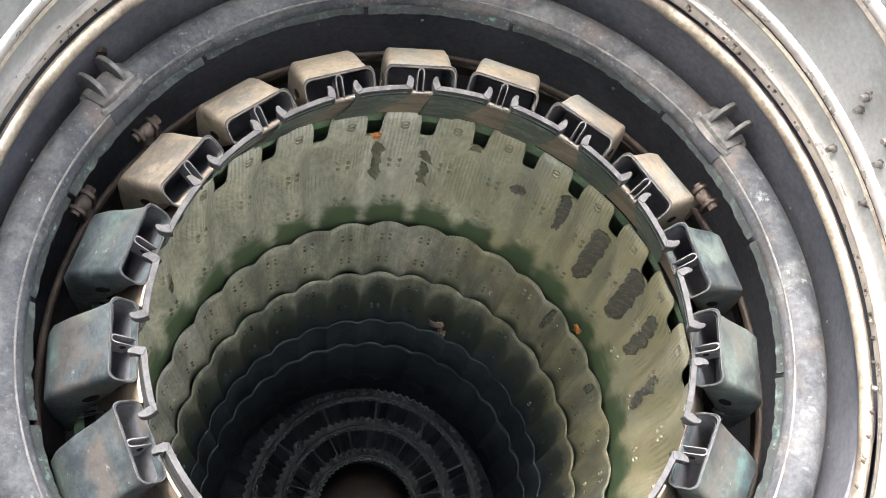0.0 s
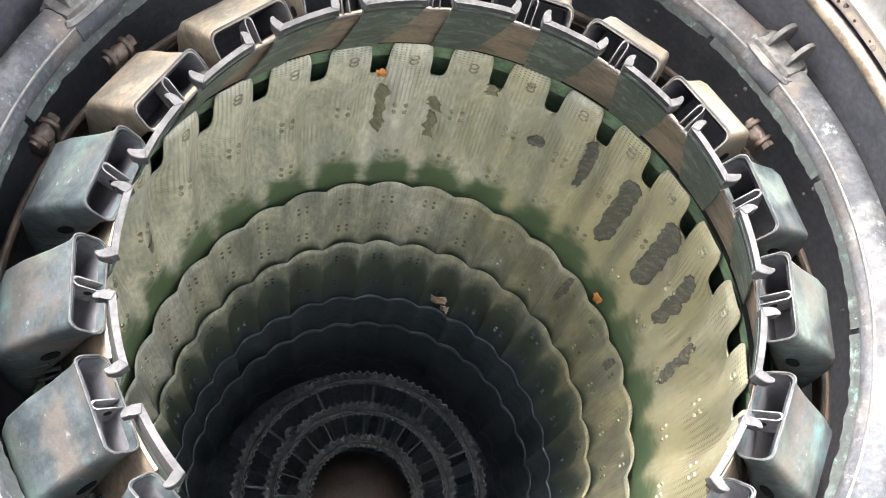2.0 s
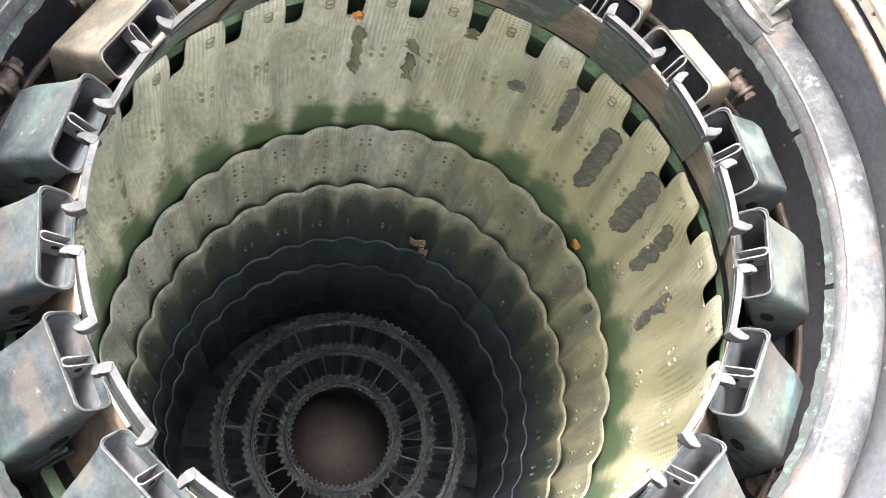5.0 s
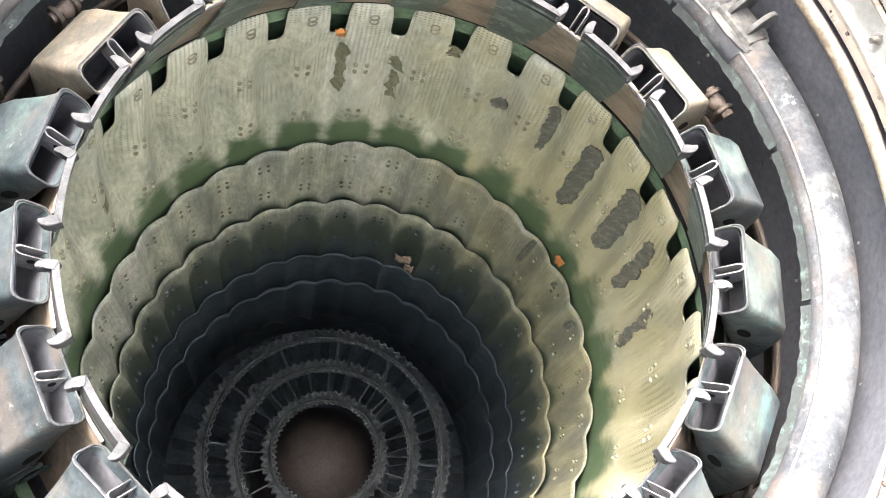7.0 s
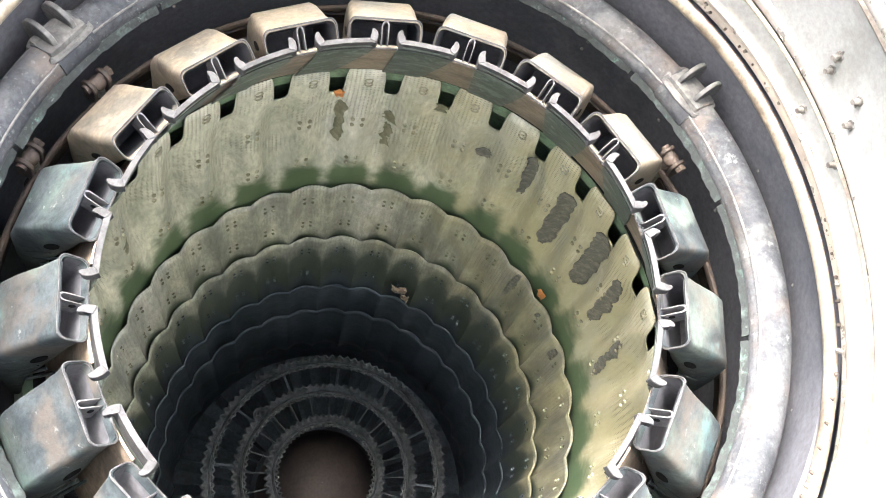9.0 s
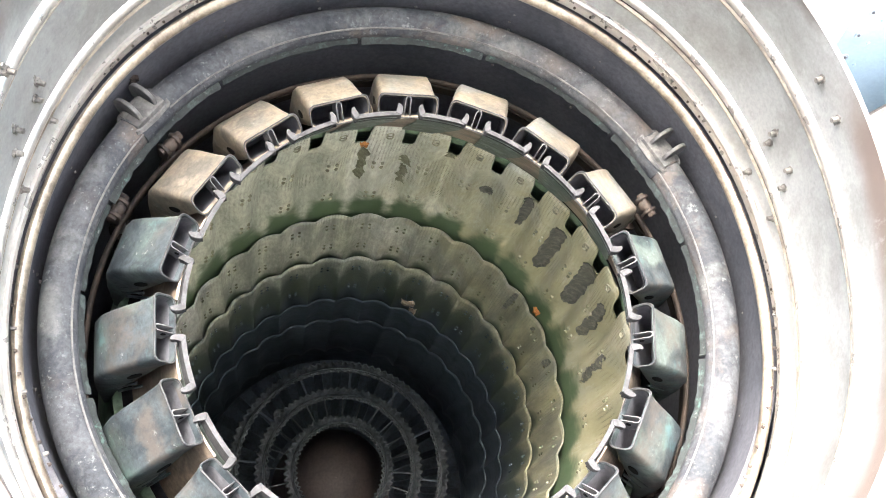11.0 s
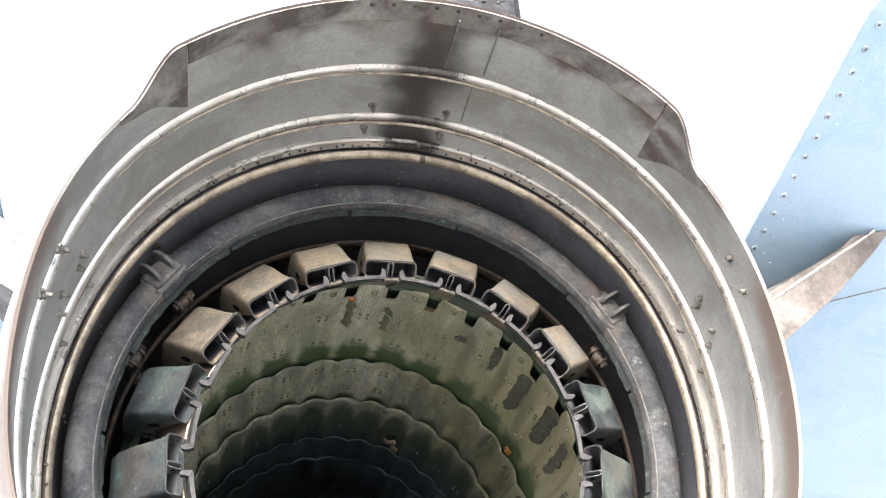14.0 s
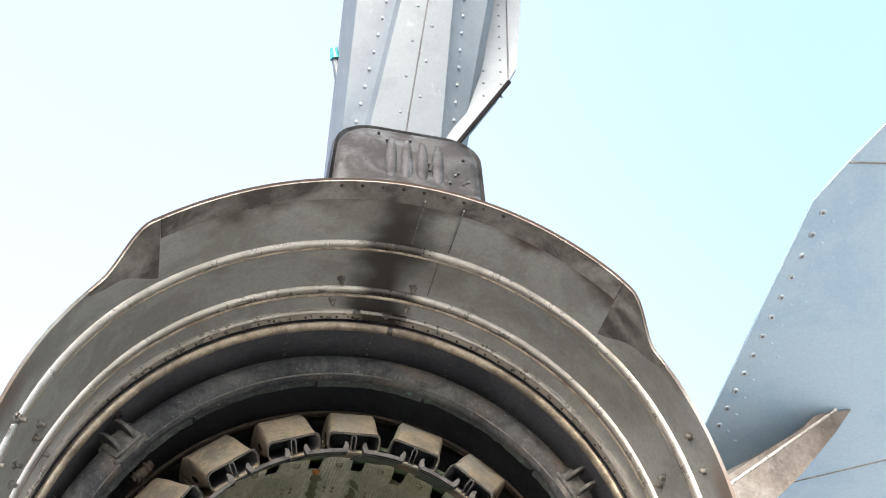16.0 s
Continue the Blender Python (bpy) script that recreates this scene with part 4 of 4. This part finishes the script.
# rivets in fours on the corrugations, one joined part per row
def rivets(spots, r=0.0042):
    bm = bmesh.new()
    for a, y, rr in spots:
        m = inward(a, y, rr, 0)
        low, up = ([bm.verts.new(m @ Vector((r * k * math.cos(q), r * k * math.sin(q), h))) for q in (2 * math.pi * i / 8 for i in range(8))] for k, h in ((1.0, -0.002), (0.72, r * 0.42)))
        top = bm.verts.new(m @ Vector((0, 0, r * 0.62)))
        for i in range(8):
            bm.faces.new((low[i], low[(i + 1) % 8], up[(i + 1) % 8], up[i]))
            bm.faces.new((up[i], up[(i + 1) % 8], top))
    return bm


spots = []
for k in range(30):
    ac = 8.8 + 12 * k
    for y in (0.43, 0.60):
        yy = y + 0.5 * edge_drop(ac)
        for da in (-1.1, 1.1):
            for dy in (-0.013, 0.013):
                a = ac + da
                spots.append((a, yy + dy, liner_r1(a, yy + dy) - 0.0022))
part("rivet_field", rivets(spots), M_RIVET, liner)["kind"] = "stuff"
marks = bmesh.new()
for k in range(30):
    ac = 8.8 + 12 * k
    for dy in (0.0, 0.0125):
        y = liner_front(ac) + 0.034 + dy
        m = inward(ac + 0.7, y, liner_r1(ac + 0.7, y) - 0.0016, 0)
        rim = [[marks.verts.new(m @ Vector(((0.0058 + 0.0016 * math.cos(q)) * math.cos(p), (0.0058 + 0.0016 * math.cos(q)) * math.sin(p), 0.0016 * math.sin(q)))) for q in (0, 1.57, 3.14, 4.71)] for p in [2 * math.pi * i / 12 for i in range(12)]]
        for i in range(12):
            for j in range(4):
                marks.faces.new((rim[i][j], rim[(i + 1) % 12][j], rim[(i + 1) % 12][(j + 1) % 4], rim[i][(j + 1) % 4]))
part("ring_mark_field", marks, M_RIVET, liner, "pressed ring marks")["kind"] = "stuff"
for (y0, y1, r0), m_ in zip(ROWS_L[:2], (M_RIVET_DULL, M_SOOT_SHADE)):
    spots = []
    for k in range(34):
        ac = 3.4 + 10.588 * (k + 0.5)
        for v in (0.22, 0.62):
            for da in (-1.1, 1.1):
                for dy in (-0.011, 0.011):
                    y = y0 + (y1 - y0) * v + edge_drop(ac) + dy
                    spots.append((ac + da, y, row_r(ac + da, v, r0) - 0.0022))
    part("rivet_field", rivets(spots, 0.0038), m_, liner)["kind"] = "stuff"


# patches where the coating has come off, along the valleys
def worn(a0, a1, y0, y1, seed, rows=26, cols=6):
    bm = bmesh.new()
    grid = []
    for j in range(rows + 1):
        v = j / rows
        y = y0 + (y1 - y0) * v
        taper = min(1.0, 0.35 + 2.2 * math.sin(math.pi * min(0.98, max(0.02, v))))
        line = []
        for i in range(cols + 1):
            u = i / cols - 0.5
            a = (a0 + a1) / 2 + u * (a1 - a0) * taper + (0.8 * noise.noise(Vector((v * 5, u * 2, seed))) + 0.6 * noise.noise(Vector((v * 15, u * 5, seed))))
            yy = y + 0.010 * noise.noise(Vector((u * 4, v * 4, seed + 5)))
            line.append(bm.verts.new(cyl(a, yy, liner_r1(a, yy) - 0.0024)))
        grid.append(line)
    for j in range(rows):
        for i in range(cols):
            bm.faces.new((grid[j][i], grid[j][i + 1], grid[j + 1][i + 1], grid[j + 1][i]))
    film = a1 < 20
    return thick(part("worn_patch", bm, M_FILM if film else M_WORN, liner, "dull olive stain" if film else "dark bare patch where the coating is gone", sharp=60), 0.0008)


for k, (a0, a1, y0, y1) in enumerate([(-8.0, -6.2, 0.37, 0.54), (2.8, 5.2, 0.42, 0.46), (3.4, 5.0, 0.47, 0.56), (25.0, 28.2, 0.445, 0.478), (13.4, 15.6, 0.305, 0.36), (36.6, 39.0, 0.33, 0.52), (46.9, 50.4, 0.345, 0.60), (59.0, 63.0, 0.32, 0.59), (69.6, 72.0, 0.35, 0.57), (80.8, 82.6, 0.43, 0.63), (-63.0, -61.2, 0.50, 0.535)]):
    worn(a0, a1, y0, y1, k * 1.7)


def slot(a, y, w, length, k):
    """A dark torn slot lying on the second liner row."""
    y0, y1, r0 = ROWS_L[k]
    bm = bmesh.new()
    grid = []
    for j in range(9):
        t = j / 8
        ww = w * (0.55 + 0.45 * math.sin(math.pi * min(0.97, max(0.03, t)))) * (1 + 0.2 * noise.noise(Vector((t * 5, a, 0))))
        yy = y + (t - 0.5) * length
        v = (yy - edge_drop(a) - y0) / (y1 - y0)
        grid.append([bm.verts.new(cyl(a + u * ww + 0.8 * (0.5 - t), yy, row_r(a + u * ww, v, r0) - 0.0024)) for u in (-0.5, -0.17, 0.17, 0.5)])
    for p_, q_ in zip(grid, grid[1:]):
        for i in range(3):
            bm.faces.new((p_[i], p_[i + 1], q_[i + 1], q_[i]))
    thick(part("worn_patch", bm, M_WORN, liner, "dark bare patch where the coating is gone", sharp=60), 0.0008)


slot(49.0, 0.825, 1.9, 0.14, 0)
slot(70.6, 0.83, 2.2, 0.07, 0)
slot(60.0, 0.81, 1.2, 0.03, 0)


def bit(name, label, cat, a, y, r, size, material, seed):
    """A crumpled dry leaf clinging to the liner."""
    bm = bmesh.new()
    n = 16
    c = bm.verts.new((0, 0, 0.004))
    ring = []
    for i in range(n):
        t = 2 * math.pi * i / n
        rr = size * (0.75 + 0.45 * noise.noise(Vector((math.cos(t) * 1.7, math.sin(t) * 1.7, seed))))
        ring.append(bm.verts.new((rr * math.cos(t) * 0.75, rr * math.sin(t), 0.003 + 0.010 * noise.noise(Vector((math.cos(t) * 2, math.sin(t) * 2, seed + 9))))))
    for i in range(n):
        bm.faces.new((c, ring[i], ring[(i + 1) % n]))
    ob = part(name, bm, material, sharp=20)
    thick(ob, 0.001)
    ob.matrix_basis = inward(a, y, r, 0)
    return tagged(ob, label, cat)


bit("dry_leaf", "bright orange dry leaf scrap on the liner wall", "leaf", 57.5, 0.712, 0.4445, 0.020, M_LEAF, 1)
bit("dry_leaf", "small orange dry leaf in a liner notch", "leaf", -8.9, 0.290, 0.4065, 0.014, M_LEAF, 4)
bit("dry_leaf", "crumpled brown dry leaf deep in the liner", "leaf", 19.4, 1.245, 0.442, 0.034, M_DEBRIS, 7)
bit("dry_leaf", "crumpled brown dry leaf deep in the liner", "leaf", 22.0, 1.285, 0.442, 0.024, M_DEBRIS, 8)

# ---- flame holders and the turbine end ----
holder = thing("flame_holder", "dark steel flame holder of three toothed rings with spokes", "flame holder")
HY = 1.66
for ri, ro, teeth in ((0.306, 0.340, 96), (0.220, 0.257, 80), (0.132, 0.167, 56)):
    def toothed(a, y, r, ri=ri, ro=ro, teeth=teeth):
        w = 0.0042 * math.cos(2 * math.pi * a * teeth / 360)
        lip = 1.0 if y < HY + 0.008 else 0.0
        return cyl(a, y + 0.002 * lip * math.cos(2 * math.pi * a * teeth / 360 + 1), r + lip * (w if r > (ri + ro) / 2 else -w))

    mid = (ri + ro) / 2
    # a V gutter that opens aft, both lips cut into teeth
    part("gutter_ring", hoop([(HY, ro), (HY + 0.014, ro - 0.003), (HY + 0.055, mid + 0.003), (HY + 0.055, mid - 0.003), (HY + 0.014, ri + 0.003), (HY, ri), (HY - 0.001, ri + 0.0045), (HY + 0.010, ri + 0.010), (HY + 0.016, mid), (HY + 0.010, ro - 0.013), (HY - 0.001, ro - 0.0045)], teeth * 6, place=toothed), M_HOLD, holder, "toothed gutter ring", sharp=25)
    part("weld_bead", hoop(round_profile(HY + 0.006, ri + 0.011, 0.004, 0.003, 8), 96), M_HOLD, holder)
for i in range(24):
    a = 15 * i
    part("spoke", rod(cyl(a, HY + 0.03, 0.158), cyl(a, HY + 0.03, 0.228), 0.0022, 6), M_HOLD, holder)
    if i % 2 == 0:
        part("spoke", rod(cyl(a + 4, HY + 0.035, 0.250), cyl(a + 4, HY + 0.04, 0.312), 0.0036, 6), M_SOOT_SHADE, holder)
bm = bmesh.new()
pts = [cyl(40 - 1.2 * i, HY + 0.02, 0.243 + 0.075 * smooth01(i / 9) + 0.0) for i in range(10)]
for p_, q_ in zip(pts, pts[1:]):
    rod(p_, q_, 0.004, 6, bm=bm)
part("fuel_pipe", bm, M_HOLD, holder)
bm = bmesh.new()
pts = [cyl(-46 - 1.0 * i, HY + 0.01, 0.250 + 0.018 * math.sin(i / 9 * math.pi)) for i in range(10)]
for p_, q_ in zip(pts, pts[1:]):
    rod(p_, q_, 0.006, 6, bm=bm)
part("fuel_pipe", bm, M_HOLD, holder)
turbine = thing("exhaust_cone", "brown dull steel exhaust cone before the turbine end", "exhaust cone")
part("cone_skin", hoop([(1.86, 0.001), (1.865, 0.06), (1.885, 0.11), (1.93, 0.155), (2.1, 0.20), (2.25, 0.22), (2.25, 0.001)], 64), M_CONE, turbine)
# wall and vanes carry the darkness of the depth in their colour
part("turbine_wall", hoop([(2.20, 0.05), (2.20, 0.482), (2.21, 0.482), (2.21, 0.05)], 64), M_VOID, turbine, "turbine end wall painted dark for the shade of the depth")
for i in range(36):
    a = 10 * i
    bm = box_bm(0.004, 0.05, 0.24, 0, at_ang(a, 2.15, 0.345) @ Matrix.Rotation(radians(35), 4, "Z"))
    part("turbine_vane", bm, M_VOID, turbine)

# ---- brake chute housing ----
chute = thing("brake_chute_housing", "scorched rounded brake parachute housing on the fuselage top", "parachute housing")


def chute_outline(hw, z0, z1, rad, k=8):
    pts = [(-hw * 1.03, z0), (hw * 1.03, z0)]
    for cx, a0 in ((hw - rad, 0), (-hw + rad, 90)):
        for i in range(k + 1):
            t = radians(a0 + 90 * i / k)
            pts.append((cx + rad * math.cos(t), z1 - rad + rad * math.sin(t)))
    return pts


def loft(sections, cap=True):
    bm = bmesh.new()
    rows = [[bm.verts.new(p_) for p_ in s] for s in sections]
    k = len(rows[0])
    for p_, q_ in zip(rows, rows[1:]):
        for j in range(k):
            bm.faces.new((p_[j], p_[(j + 1) % k], q_[(j + 1) % k], q_[j]))
    if cap:
        bm.faces.new(rows[0][::-1])
        bm.faces.new(rows[-1])
    return bm


secs = []
for y, hw, z1, rad in ((-0.292, 0.121, 0.792, 0.060), (-0.300, 0.126, 0.798, 0.064), (-0.285, 0.130, 0.803, 0.066), (0.0, 0.135, 0.83, 0.07), (0.8, 0.14, 0.86, 0.08)):
    secs.append([Vector((x * 1.06 + 0.007, y + 0.12 * (z - 0.8), H + z)) for x, z in chute_outline(hw, lerp([(-0.3, 0.575), (0.0, 0.655), (0.8, 0.70)], y), z1, rad)])
part("housing_shell", loft(secs), M_CHUTE, chute, sharp=30)
# domed door in its aft end with four pressed ribs
secs = []
for s, dy in ((1.0, -0.301), (0.93, -0.306), (0.85, -0.3075), (0.4, -0.309)):
    secs.append([Vector((x * s * 1.06 + 0.007, dy + 0.12 * (z - 0.8), H + 0.66 + (z - 0.66) * s)) for x, z in chute_outline(0.118, 0.58, 0.788, 0.058)])
door = part("chute_door", loft(secs), M_CHUTE, chute, "dented steel door with pressed ribs", sharp=30)
for x in (-0.030, -0.002, 0.026, 0.054):
    bm = bmesh.new()
    bmesh.ops.create_uvsphere(bm, u_segments=14, v_segments=12, radius=1.0, matrix=Matrix.Diagonal((0.0105, 0.0050, 0.070, 1)))
    ob = part("pressed_rib", bm, M_CHUTE, door)
    ob.matrix_basis = Matrix.Translation((x + 0.004, -0.3080 + 0.12 * (0.69 - 0.8), H + 0.690)) @ Matrix.Rotation(radians(-6.8), 4, "X")
rng = random.Random(8)
for k in range(26):
    bm = bmesh.new()
    bmesh.ops.create_uvsphere(bm, u_segments=8, v_segments=5, radius=0.0032)
    z = rng.uniform(0.63, 0.77)
    ob = part("door_rivet", bm, M_CHUTE, door)
    ob.location = (rng.uniform(-0.095, 0.115), -0.3075 + 0.12 * (z - 0.8), H + z)

# ---- tail fin and rudder ----
fin = thing("tail_fin", "pale blue-grey painted tail fin root with riveted fillets", "tail fin")


def fin_section(z):
    t = (z - 0.78) / 0.5
    ya = -0.285 - 0.55 * (z - 0.80)
    flat = max(0.030, 0.068 - 0.075 * (z - 0.8))
    w = 0.130 + 0.02 * t
    c = 0.02 * t
    pts = [(c - flat, ya), (c, ya - 0.006), (c + flat, ya), (c + flat + 0.010, ya + 0.022), (c + flat + 0.028, ya + 0.040), (c + w * 0.86, ya + 0.062), (c + w, ya + 0.125), (c + w * 0.98, ya + 0.34), (0.10, 0.6), (0.05, 1.4), (0.0, 1.9),
           (-0.05, 1.4), (-0.10, 0.6), (-w * 0.98, ya + 0.34), (-w, ya + 0.125), (-w * 0.86, ya + 0.062), (c - flat - 0.028, ya + 0.040), (c - flat - 0.010, ya + 0.022)]
    return [Vector((x, y, H + z)) for x, y in pts]


part("fin_root", loft([fin_section(0.74 + 0.06 * i) for i in range(24)]), M_FIN, fin, sharp=22)
seam = [Vector((0.02 * (z - 0.78) / 0.5, -0.285 - 0.55 * (z - 0.80) - 0.0062, H + z)) for z in (0.79, 1.0, 1.3, 1.7)]
bm = bmesh.new()
for p_, q_ in zip(seam, seam[1:]):
    rod(p_, q_, 0.0016, 6, bm=bm)
part("seam_gap", bm, M_DARK, fin, "black panel gap")
for i in range(22):
    z = 0.84 + 0.032 * i
    s = fin_section(z)
    for j, rr in ((4, 0.0044), (16, 0.0044), (1, 0.0038)):
        bm = bmesh.new()
        bmesh.ops.create_uvsphere(bm, u_segments=8, v_segments=6, radius=rr)
        bmesh.ops.scale(bm, vec=(1, 0.6, 1.3), verts=bm.verts)
        ob = part("rivet", bm, M_FIN, fin)
        ob.location = s[j] + Vector((0.016 if j == 1 and i % 2 else -0.016 if j == 1 else 0, 0.003 if j == 1 else 0, 0))
rudder = thing("rudder", "pale painted rudder blade turned aside, dented edge", "rudder")
edge = [(0.060, 0.79), (0.099, 0.795), (0.183, 0.955), (0.224, 1.055), (0.236, 1.20), (0.250, 1.38), (0.262, 1.9), (0.06, 1.9)]
secs = [[Vector((x * s + (1 - s) * 0.1, -0.30 + d + 0.15 * (0.25 - x), H + z)) for x, z in edge] for d, s in ((0.0, 1.0), (0.012, 1.0))]
part("rudder_skin", loft(secs), M_FIN, rudder, sharp=20)
bm = rod((0.205, -0.2975, H + 1.00), (0.224, -0.2995, H + 1.9), 0.0014, 6)
part("trim_seam", bm, M_DARK, rudder)
bm = rod((0.100, -0.287, H + 0.800), (0.205, -0.300, H + 1.00), 0.005, 8)
part("edge_strip", bm, M_HOLE, rudder, "dark metal edge strip")
for i in range(14):
    for x in (0.155, 0.19):
        bm = bmesh.new()
        bmesh.ops.create_uvsphere(bm, u_segments=8, v_segments=5, radius=0.0032)
        ob = part("rivet", bm, M_FIN, rudder)
        ob.location = (x + 0.0004 * i, -0.30 + 0.15 * (0.25 - x), H + 0.96 + 0.04 * i)
lamp = thing("tail_lamp", "small teal glass lamp on a grey bracket beside the fin", "lamp")
part("lamp_glass", rod((-0.146, -0.215, H + 1.082), (-0.153, -0.225, H + 1.104), 0.0115, 12, 0.008), M_TEAL, lamp)
part("lamp_bracket", rod((-0.130, -0.195, H + 1.035), (-0.146, -0.214, H + 1.082), 0.011, 8, 0.008), M_FIN, lamp)

# ---- tailplanes ----
STAB = [(0.650, 1.54), (0.650, -0.04), (0.651, -0.492), (0.678, -0.566), (0.710, -0.640), (1.3, -0.85), (2.3, -1.05), (2.3, 0.62)]


def stab_z(y):
    return 0.42 - 0.32 * y


for s in (1, -1):
    e = thing("tailplane", "light blue painted tailplane with a row of screws", "tailplane", "tailplanes")
    out = 0.0 if s > 0 else 0.045
    lo = [Vector((s * (x + out), y, H + stab_z(y))) for x, y in STAB]
    hi = [v + Vector((0, 0, 0.004)) for i, v in enumerate(lo)]
    part("skin", loft([lo, hi]), M_BLUE, e, sharp=20)
    for i in range(12):
        x, y = 0.676 + out, -0.024 - 0.0411 * i
        p_ = Vector((s * x, y, H + stab_z(y)))
        bm = bmesh.new()
        bmesh.ops.create_cone(bm, cap_ends=True, segments=12, radius1=0.0074, radius2=0.0056, depth=0.003)
        sc = part("screw", bm, M_SCREW, e)
        sc.matrix_basis = Matrix.Translation(p_) @ Matrix.Rotation(math.atan(-0.32), 4, "X") @ Matrix.Rotation(math.pi, 4, "X")
        bm = bmesh.new()
        bmesh.ops.create_cone(bm, cap_ends=True, segments=8, radius1=0.0026, radius2=0.0026, depth=0.0012)
        hole = part("socket", bm, M_DARK, sc)
        hole.location = (0, 0, 0.0016)
        bm = bmesh.new()
        bmesh.ops.create_cone(bm, cap_ends=True, segments=8, radius1=0.0036, radius2=0.002, depth=0.0015)
        sc = part("rivet", bm, M_BLUE, e)
        sc.matrix_basis = Matrix.Translation(p_ + Vector((s * 0.024, 0.012, -0.004))) @ Matrix.Rotation(math.atan(-0.32), 4, "X") @ Matrix.Rotation(math.pi, 4, "X")
    rng = random.Random(3)
    bm = bmesh.new()
    for i in range(60):
        x, y = 0.72 + 0.12 * (i % 5) + rng.uniform(-0.01, 0.01), -0.5 + 0.10 * (i // 5) + rng.uniform(-0.01, 0.01)
        m = Matrix.Translation((s * x, y, H + stab_z(y))) @ Matrix.Rotation(math.atan(-0.32), 4, "X") @ Matrix.Rotation(math.pi, 4, "X")
        bmesh.ops.create_cone(bm, cap_ends=True, segments=8, radius1=0.004, radius2=0.003, depth=0.0012, matrix=m)
    part("rivet_field", bm, M_BLUE, e)["kind"] = "stuff"
    for (x0, y0), (x1, y1) in (((0.679, -0.566), (0.76, -0.578)), ((0.85, 0.11), (1.30, -0.12)), ((1.20, 0.93), (1.36, 0.955)), ((1.36, 0.955), (1.52, 0.90)), ((1.30, -0.12), (2.2, -0.5))):
        bm = rod((s * x0, y0, H + stab_z(y0) - 0.0005), (s * x1, y1, H + stab_z(y1) - 0.0005), 0.0016, 6)
        part("panel_gap", bm, M_WORN, e)
    # scorched fairing blade at the root
    b = thing("root_fairing", "scorched brown steel fairing blade at the tailplane root", "fairing", "root fairings")
    fr = [(0.56, 0.235), (0.648, 0.296), (0.80, 0.395), (0.835, 0.428), (0.918, 0.452), (0.868, 0.396), (0.77, 0.298), (0.655, 0.200), (0.56, 0.150)]
    bk = [(0.56, 0.240), (0.648, 0.300), (0.78, 0.372), (0.80, 0.380), (0.82, 0.380), (0.80, 0.350), (0.74, 0.286), (0.655, 0.206), (0.56, 0.155)]
    mid_ = [(u[0] * 0.55 + w_[0] * 0.45, u[1] * 0.55 + w_[1] * 0.45 + 0.012) for u, w_ in zip(fr, bk)]
    secs = [[Vector((s * x, y, H + z)) for x, z in o] for o, y in ((fr, -0.10), (mid_, -0.06), (bk, 0.12))]
    part("blade", loft(secs), M_FAIR, b, sharp=20)
    bm = rod((s * 0.60, -0.100, H + 0.245), (s * 0.885, -0.100, H + 0.447), 0.003, 6)
    part("fold_bead", bm, M_RIDGE, b)
